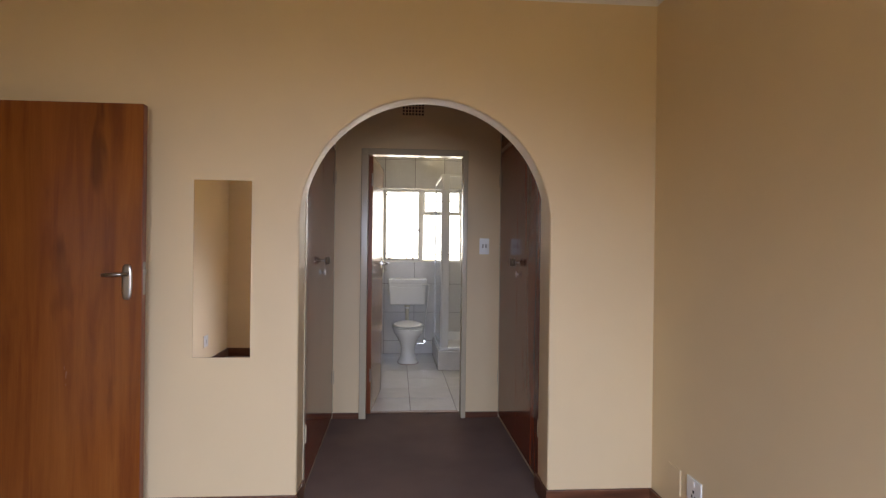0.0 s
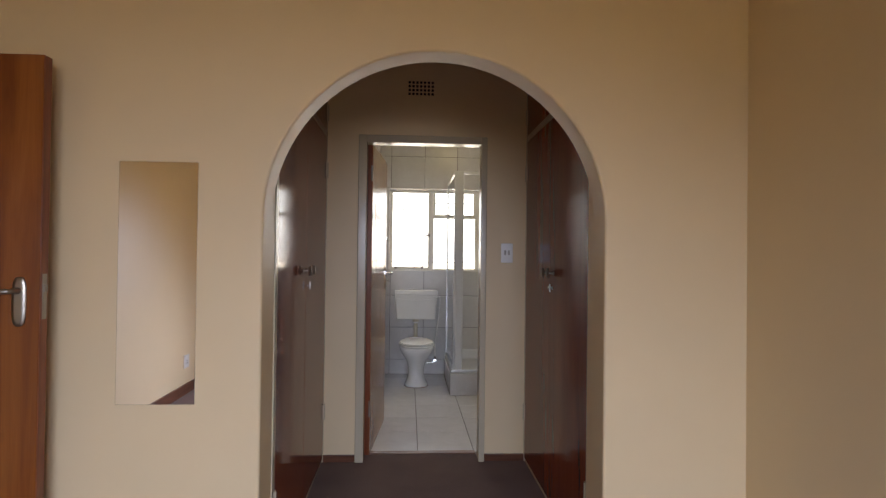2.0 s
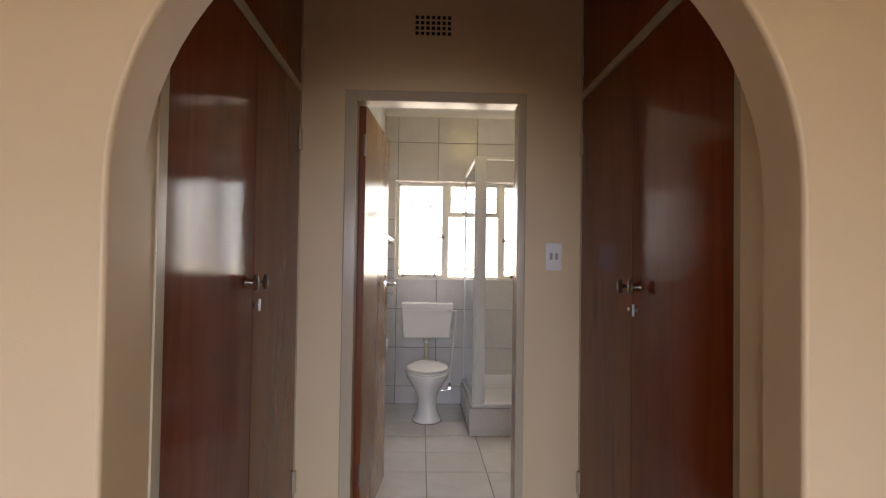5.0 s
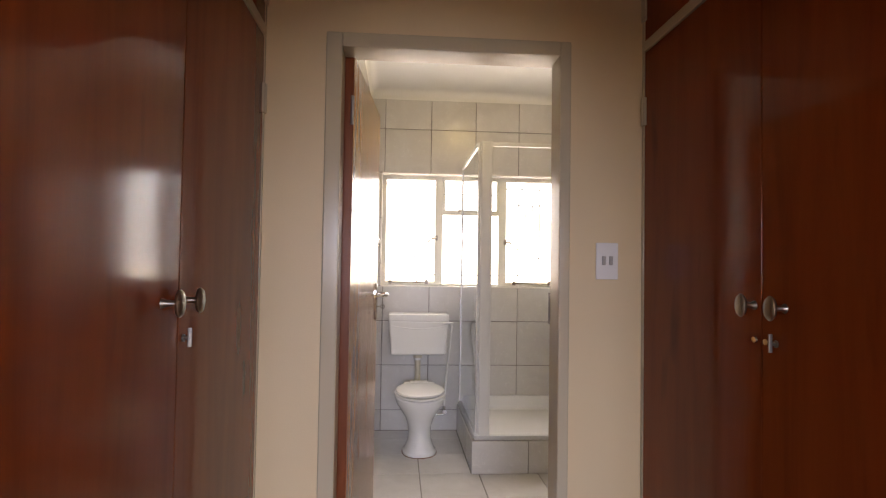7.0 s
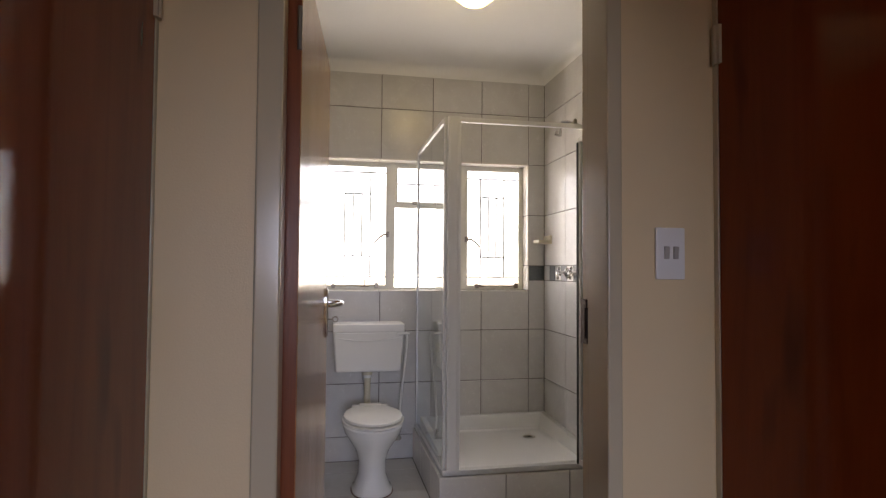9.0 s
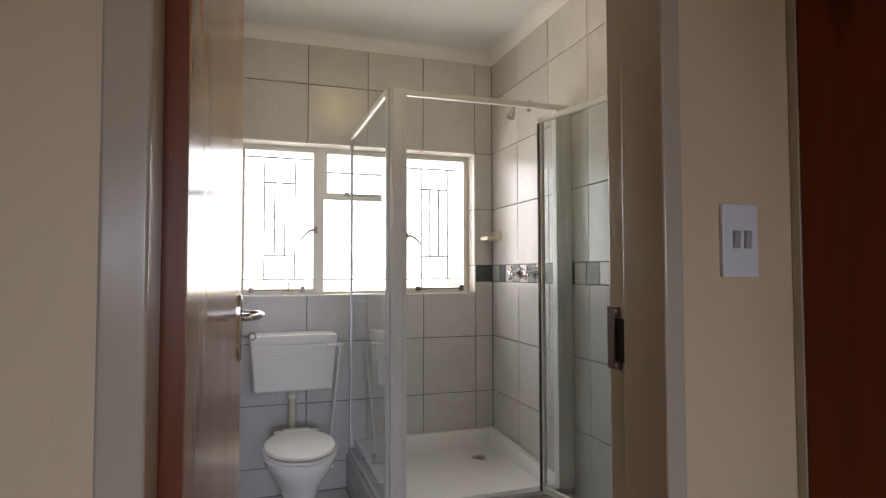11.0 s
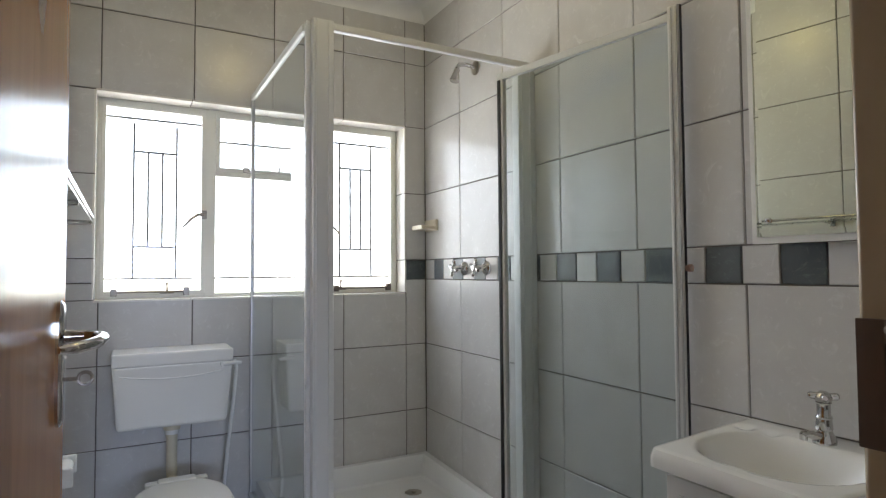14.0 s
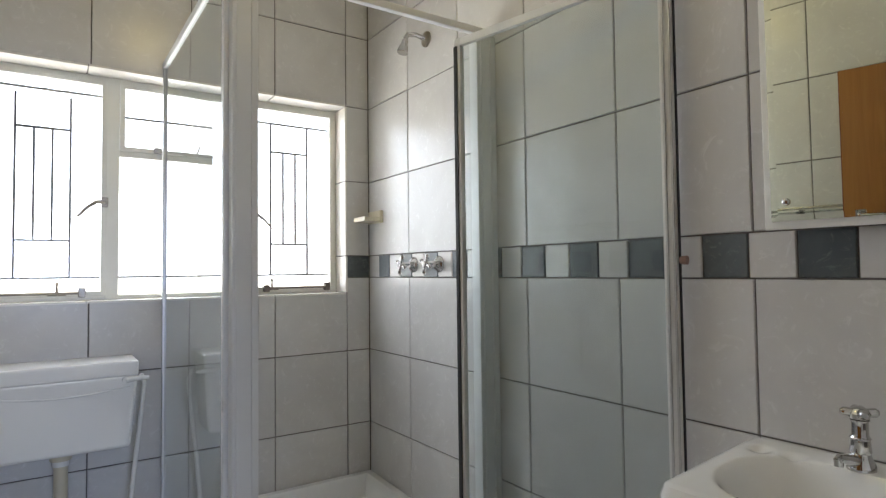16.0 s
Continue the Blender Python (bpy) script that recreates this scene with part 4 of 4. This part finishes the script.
def basin_top():
    """A slab with rounded rim and an oval bowl pressed into it."""
    bm = bmesh.new()
    nx, ny = 44, 56
    x0, x1, y0, y1 = 1.070 - 1.33, 1.497 - 1.33, -0.245, 0.245
    grid = []
    for i in range(nx + 1):
        row = []
        for j in range(ny + 1):
            x, y = x0 + (x1 - x0) * i / nx, y0 + (y1 - y0) * j / ny
            d = (abs((x + 0.060) / 0.128) ** 2.6 + abs(y / 0.165) ** 2.6)
            z = 0.863
            if d < 1.6:
                q = 1 - d / 1.6
                z -= 0.105 * q * q * (3 - 2 * q)
            e = min(x - x0, y - y0, y1 - y)
            if e < 0.018:
                z -= 0.018 - math.sqrt(max(0, 0.018 ** 2 - (0.018 - e) ** 2))
            for by in (-0.19, -0.12, 0.12, 0.19):
                b = math.hypot(x - 0.085, y - by)
                if b < 0.034:
                    z -= 0.009 * math.cos(b / 0.034 * math.pi / 2) ** 2
            a, b = x0 + 0.032 - x, abs(y) - (y1 - 0.032)
            px, py = x, y
            if a > 0 and b > 0:  # the front corners are round
                q = max(a, b) / math.hypot(a, b)
                px, py = x0 + 0.032 - a * q, math.copysign(y1 - 0.032 + b * q, y)
            row.append(bm.verts.new((px, py * (1 - 0.23 * (x1 - px) / (x1 - x0)), z)))
        grid.append(row)
    for i in range(nx):
        for j in range(ny):
            bm.faces.new((grid[i][j], grid[i + 1][j], grid[i + 1][j + 1], grid[i][j + 1]))
    rim = [grid[i][0] for i in range(nx + 1)] + [grid[nx][j] for j in range(1, ny + 1)] + [grid[i][ny] for i in range(nx - 1, -1, -1)] + [grid[0][j] for j in range(ny - 1, 0, -1)]
    low = [bm.verts.new((v.co.x, v.co.y, 0.824)) for v in rim]
    for k in range(len(rim)):
        bm.faces.new((rim[k], rim[(k + 1) % len(rim)], low[(k + 1) % len(rim)], low[k]))
    return bm


basin = part("basin", basin_top(), CERAMIC, van, "white glazed ceramic basin", smooth=True)
part("plug_hole", tube([(-0.065, 0, 0.7475), (-0.065, 0, 0.7505)], 0.021, 20), CHROME, basin, "chrome plug hole ring", smooth=True)
part("cabinet", boxes((1.125 - 1.33, 1.14 - 1.33, -0.168, 0.168, 0.08, 0.83), (1.14 - 1.33, 1.495 - 1.33, -0.168, -0.153, 0.08, 0.83), (1.14 - 1.33, 1.495 - 1.33, 0.153, 0.168, 0.08, 0.83), (1.15 - 1.33, 1.495 - 1.33, -0.165, 0.165, 0.0, 0.08), bevel=0.002), PLASTIC, van, "white painted cabinet")
for ya, yb in ((-0.164, -0.0015), (0.0015, 0.164)):
    d = part("door", joined(boxes((1.107 - 1.33, 1.124 - 1.33, ya, yb, 0.09, 0.805), bevel=0.003), boxes((1.103 - 1.33, 1.108 - 1.33, ya + 0.032, yb - 0.032, 0.125, 0.77), bevel=0.002)), PLASTIC, van, "white raised panel door", smooth=True)
tap = thing("basin_tap", 1.440, 5.186, 0.863, "chrome pillar tap with a cross top on the basin", "tap")
part("body", joined(loft([(0, 0, 0, 0.026, 0.024, 1), (0, 0, 0.008, 0.026, 0.024, 1), (0, 0, 0.024, 0.019, 0.018, 1), (0, 0, 0.030, 0.016, 0.016, 1), (0, 0, 0.034, 0.018, 0.018, 1), (0, 0, 0.055, 0.016, 0.016, 1), (0, 0, 0.058, 0.018, 0.018, 1), (0, 0, 0.064, 0.014, 0.014, 1), (0, 0, 0.088, 0.014, 0.014, 1), (0, 0, 0.092, 0.017, 0.017, 1), (0, 0, 0.096, 0.012, 0.012, 1)], 20)), CHROME, tap, smooth=True)
part("spout", joined(tube([(-0.005, 0, 0.014), (-0.034, 0.012, 0.022), (-0.048, 0.016, 0.024), (-0.055, 0.018, 0.020)], [0.014, 0.010, 0.009, 0.008], 14), tube([(-0.051, 0.017, 0.024), (-0.052, 0.017, 0.011)], 0.008, 14)), CHROME, tap, smooth=True)
part("cross_handle", joined(loft([(0, 0, 0.094, 0.016, 0.016, 1), (0, 0, 0.104, 0.019, 0.019, 1), (0, 0, 0.112, 0.014, 0.014, 1), (0, 0, 0.117, 0.006, 0.006, 1)], 18), *[tube([(0, 0, 0.104), (0.026 * math.cos(a), 0.026 * math.sin(a), 0.106), (0.031 * math.cos(a), 0.031 * math.sin(a), 0.106)], [0.008, 0.0088, 0.005], 12) for a in (radians(35 + 90 * i) for i in range(4))]), CHROME, tap, "chrome cross handle", smooth=True)

bm_ = thing("bathroom_mirror", RIGHT, 5.145, 1.66, "frameless mirror screwed to the tiled wall above the basin", "mirror")
bm_.matrix_basis = Matrix.Translation((RIGHT - 0.003, 4.889, 1.672)) @ pose(0, 0, 0, 0, -0.25, 5.7) @ Matrix.Translation((0, 0.225, 0))
bev = bmesh.new()
fr = [[bev.verts.new((x, sy * w, sz * h)) for sy, sz in ((-1, -1), (1, -1), (1, 1), (-1, 1))] for x, w, h in ((-0.011, 0.212, 0.322), (-0.0098, 0.225, 0.335), (-0.006, 0.225, 0.335))]
bev.faces.new(fr[0])
bev.faces.new(fr[2][::-1])
for p, q in zip(fr, fr[1:]):
    for i in range(4):
        bev.faces.new((p[i], p[(i + 1) % 4], q[(i + 1) % 4], q[i]))
part("mirror_glass", bev, MIRROR, bm_, "bevelled silvered glass")
# oversized backing: its white rim stands in for the bevel reflecting the wall
part("backing", boxes((-0.0055, 0.0, -0.240, 0.240, -0.352, 0.350), bevel=0.002), PLASTIC, bm_, "white mirror backing, its rim stands in for the bevel's reflection")
for dy in (-0.195, 0.195):
    for dz in (-0.295, 0.295):
        part("mirror_screw", turned(loft([(0, 0, 0, 0.008, 0.008, 1), (0, 0, 0.005, 0.007, 0.007, 1), (0, 0, 0.008, 0.003, 0.003, 1)], 12), Matrix.Translation((-0.011, dy, dz)) @ pose(0, 0, 0, 0, -90, 0)), CHROME, bm_, "chrome dome screw", smooth=True)

shelf = thing("glass_shelf", BL, 6.62, 1.462, "narrow glass shelf with chrome brackets on the tiled wall", "shelf")
part("shelf_glass", boxes((0.006, 0.105, -1.17, 0.58, 0.0, 0.007), bevel=0.0015), GLASS, shelf)
for dy in (-0.98, -0.22, 0.52):
    part("bracket", joined(boxes((0.0, 0.014, dy - 0.012, dy + 0.012, -0.02, 0.02), bevel=0.003), tube([(0.01, dy, -0.006), (0.10, dy, -0.004)], 0.005, 10)), CHROME, shelf, smooth=True)
part("guard_rail", tube([(0.104, -1.17, 0.02), (0.104, 0.58, 0.02)], 0.006, 10), CHROME, shelf, "chrome front rail", smooth=True)

roll = thing("toilet_roll_holder", BL, 6.62, 0.64, "white ceramic toilet roll holder on the tiled wall", "toilet roll holder")
part("holder", joined(boxes((0.0, 0.012, -0.085, 0.085, -0.07, 0.07), bevel=0.005, seg=3), boxes((0.0, 0.09, -0.085, -0.07, -0.03, 0.03), (0.0, 0.09, 0.07, 0.085, -0.03, 0.03), bevel=0.006, seg=3)), CERAMIC, roll, smooth=True)
part("roller", tube([(0.062, -0.07, 0.0), (0.062, 0.07, 0.0)], 0.02, 18), PLASTIC, roll, smooth=True)

dome = thing("ceiling_light", 0.65, 6.0, CEIL_Z, "lit yellow-white opal glass bowl ceiling light", "ceiling light")
part("rim", tube([(0, 0, 0), (0, 0, -0.022)], 0.125, 36), CREAM, dome, "cream metal rim", smooth=True)
sh = part("shade", loft([(0, 0, -0.022, 0.122, 0.122, 1), (0, 0, -0.06, 0.118, 0.118, 1), (0, 0, -0.095, 0.10, 0.10, 1), (0, 0, -0.125, 0.065, 0.065, 1), (0, 0, -0.138, 0.025, 0.025, 1)], 36, close_bottom=False), DOME, dome, "glowing opal glass bowl", smooth=True)
sh.visible_shadow = False

# ---- tiles, last ----
GAP = 0.0042
meshes = {}


def tile_mesh(w, h, material):
    """A tile lying in x and z with its face to -y, with a small chamfer; origin at its lower left corner."""
    key = (round(w, 4), round(h, 4), material.name)
    if key not in meshes:
        me = bpy.data.meshes.new("tile")
        c, t, d = 0.0022, 0.0, 0.009
        vs = [(c, t, c), (w - c, t, c), (w - c, t, h - c), (c, t, h - c), (0, c, 0), (w, c, 0), (w, c, h), (0, c, h), (0, d, 0), (w, d, 0), (w, d, h), (0, d, h)]
        fs = [(0, 1, 2, 3)] + [(a + 4, b + 4, b, a) for a, b in ((0, 1), (1, 2), (2, 3), (3, 0))] + [(a + 8, b + 8, b + 4, a + 4) for a, b in ((0, 1), (1, 2), (2, 3), (3, 0))]
        me.from_pydata(vs, [], fs)
        me.materials.append(material)
        meshes[key] = me
    return meshes[key]


rng = random.Random(5)


def lay(parent, m, u0, u1, v0, v1, material=TILE, name="tile"):
    """One tile from u0 to u1 and v0 to v1 on the plane m."""
    if u1 - u0 < 0.012 or v1 - v0 < 0.012:
        return
    g = GAP / 2
    ob = new(name, tile_mesh(u1 - u0 - GAP, v1 - v0 - GAP, material))
    ob.parent = parent
    tilt = pose(0, 0, 0, rng.uniform(-0.12, 0.12), 0, rng.uniform(-0.12, 0.12))
    ob.matrix_basis = m @ Matrix.Translation((u0 + g, rng.uniform(-0.0004, 0.0004), v0 + g)) @ tilt


def cut_out(cell, hole):
    """The pieces of a tile round a rectangular hole."""
    u0, u1, v0, v1 = cell
    a0, a1, b0, b1 = hole
    if a1 <= u0 or a0 >= u1 or b1 <= v0 or b0 >= v1:
        return [cell]
    out = []
    if v0 < b0:
        out.append((u0, u1, v0, b0))
    if v1 > b1:
        out.append((u0, u1, b1, v1))
    lo, hi = max(v0, b0), min(v1, b1)
    if u0 < a0:
        out.append((u0, a0, lo, hi))
    if u1 > a1:
        out.append((a1, u1, lo, hi))
    return out


ROWS_Z = [0.0, 0.162, 0.515, 0.866, 1.217, 1.322, 1.684, 2.051, 2.402, TL + 0.005]


def tiled(parent, m, joints, border, hole=None, rows=ROWS_Z):
    for r in range(len(rows) - 1):
        z0, z1 = rows[r], rows[r + 1]
        if r == 4:
            continue
        for a, b in zip(joints, joints[1:]):
            for cell in ([(a, b, z0, z1)] if hole is None else cut_out((a, b, z0, z1), hole)):
                lay(parent, m, *cell)
    for a, b, dark in border:
        lay(parent, m, a, b, rows[4], rows[5], TILE_SLATE if dark else TILE, "border_tile")


# back wall: u is x
m_back = pose(0, BACK, 0)
xs = [BL, -0.055, 0.315, 0.676, 1.030, WX1 + 0.003, RIGHT]
tiled(wall_back, m_back, xs, [(BL, WX0, False), (WX1, RIGHT, True)], (WX0, WX1, WZ0, WZ1))
# right wall: u runs from the far corner towards the door
m_right = Matrix.Translation((RIGHT, BACK, 0)) @ pose(0, 0, 0, 0, 0, -90)
LONG = BACK - BATH_Y0
us = [0.0, 0.381, 0.763] + [1.145 + 0.3745 * k for k in range(4)] + [LONG]
bd, u, k = [(0.0, 0.101, False)], 0.101, 0
while u < LONG - 0.01:
    v = min(u + (0.1014 if u < 1.11 else (0.113 if k % 2 == 0 else 0.105)), LONG)
    bd.append((u, v, k % 2 == 0))
    u, k = v, k + 1
tiled(wall_right, m_right, us, bd)
# left wall: u runs from the door to the far corner
m_left = Matrix.Translation((BL, BATH_Y0, 0)) @ pose(0, 0, 0, 0, 0, 90)
LW = BACK - BATH_Y0
tiled(wall_left, m_left, [0.0] + [v for v in (0.19 + LW - x - STEP_Y for x in us[::-1]) if 0.02 < v < LW - 0.02] + [LW], [(BACK - BATH_Y0 - b, BACK - BATH_Y0 - a, d) for a, b, d in bd[::-1]], rows=[0.0] + [z + 0.015 for z in ROWS_Z[1:-1]] + [TL + 0.005])
# the wall beside the door, seen in the mirror
wall_near = structure("wall_bathroom_door_side", boxes((BL, DL - 0.050, BATH_Y0 - 0.005, BATH_Y0 - 0.0005, 0, 2.85), (DR + 0.052, RIGHT, BATH_Y0 - 0.005, BATH_Y0 - 0.0005, 0, 2.85), (DL - 0.050, DR + 0.052, BATH_Y0 - 0.005, BATH_Y0 - 0.0005, DTOP + 0.045, 2.85)), GROUT, "bathroom wall beside the door with pale grey tiles")
m_near = Matrix.Translation((RIGHT, BATH_Y0, 0)) @ pose(0, 0, 0, 0, 0, 180)
tiled(wall_near, m_near, [0.0, 0.359, 0.718, 1.077, 1.436, RIGHT - BL], [(0.359 / 3 * i, 0.359 / 3 * (i + 1), i % 2 == 0) for i in range(6)], (RIGHT - DR - 0.052, RIGHT - DL + 0.050, -1, DTOP + 0.045))
# window reveal
m_sill = Matrix.Translation((0, BACK, WZ0)) @ pose(0, 0, 0, -90)
for a, b in ((WX0, 0.307), (0.307, 0.666), (0.666, 1.028), (1.028, WX1)):
    lay(wall_back, Matrix.Translation((0, BACK - 0.004, WZ0 + 0.0)) @ pose(0, 0, 0, -90), a, b, 0.0, 0.122, REVEAL, "sill_tile")
    lay(wall_back, Matrix.Translation((0, BACK - 0.004, WZ1 - 0.004)) @ pose(0, 0, 0, 90), a, b, -0.122, 0.0, REVEAL, "reveal_tile")
for z0, z1 in ((WZ0, 1.322), (1.322, 1.684), (1.684, WZ1)):
    lay(wall_back, Matrix.Translation((WX1 - 0.004, BACK - 0.003, 0)) @ pose(0, 0, 0, 0, 0, -90), -0.122, 0.0, z0, z1, REVEAL, "reveal_tile")
    lay(wall_back, Matrix.Translation((WX0 + 0.004, BACK - 0.003, 0)) @ pose(0, 0, 0, 0, 0, 90), 0.0, 0.122, z0, z1, REVEAL, "reveal_tile")
# shower kerb
m_kerb = Matrix.Translation(Vector((0.550, 6.30, 0)) - o)
for a, b in ((0.0, 0.359), (0.359, 0.718), (0.718, RIGHT - 0.552)):
    lay(kerb_core, m_kerb, a, b, 0.0, 0.206, TILE, "kerb_tile")
m_kside = Matrix.Translation(Vector((0.550, BACK - 0.001, 0)) - o) @ pose(0, 0, 0, 0, 0, -90)
for a, b in ((0.0, 0.359), (0.359, 0.718), (0.718, 1.0)):
    lay(kerb_core, m_kside, a, b, 0.0, 0.206, TILE, "kerb_tile")
for a, b in ((0.0, 0.359), (0.359, 0.718), (0.718, RIGHT - 0.552)):
    lay(kerb_core, Matrix.Translation(Vector((0.550, 6.30, 0.207)) - o) @ pose(0, 0, 0, -90), a, b, 0.0, 0.072, TILE, "kerb_tile")
for a, b in ((0.0, 0.359), (0.359, 0.718), (0.718, 0.925)):
    lay(kerb_core, Matrix.Translation(Vector((0.550, BACK - 0.001, 0.207)) - o) @ pose(0, 0, 0, 0, 0, -90) @ pose(0, 0, 0, -90), a, b, 0.0, 0.068, TILE, "kerb_tile")
# floor
floor_b = bpy.data.objects["floor_bathroom_base"]
m_floor = pose(0, 0, 0, -90)
fx = [BL, -0.155, 0.222, 0.598, 0.974, 1.35, RIGHT]
fy = [BATH_Y0 + 0.045, 5.175, 5.557, 5.935, 6.325, 6.705, 7.085, BACK]
for a, b in zip(fx, fx[1:]):
    for c, d in zip(fy, fy[1:]):
        if a > 0.5 and c > 6.3:
            continue
        b2 = min(b, 0.55) if c > 6.3 and b > 0.55 else b
        lay(floor_b, m_floor, a, b2, c, d, TILE_FLOOR, "floor_tile")
# clear panes cast no shadow, so that daylight passes
for ob in bpy.data.objects:
    if ob.type == "MESH" and ob.data.materials and ob.data.materials[0] in (GLASS, PANE):
        ob.visible_shadow = False
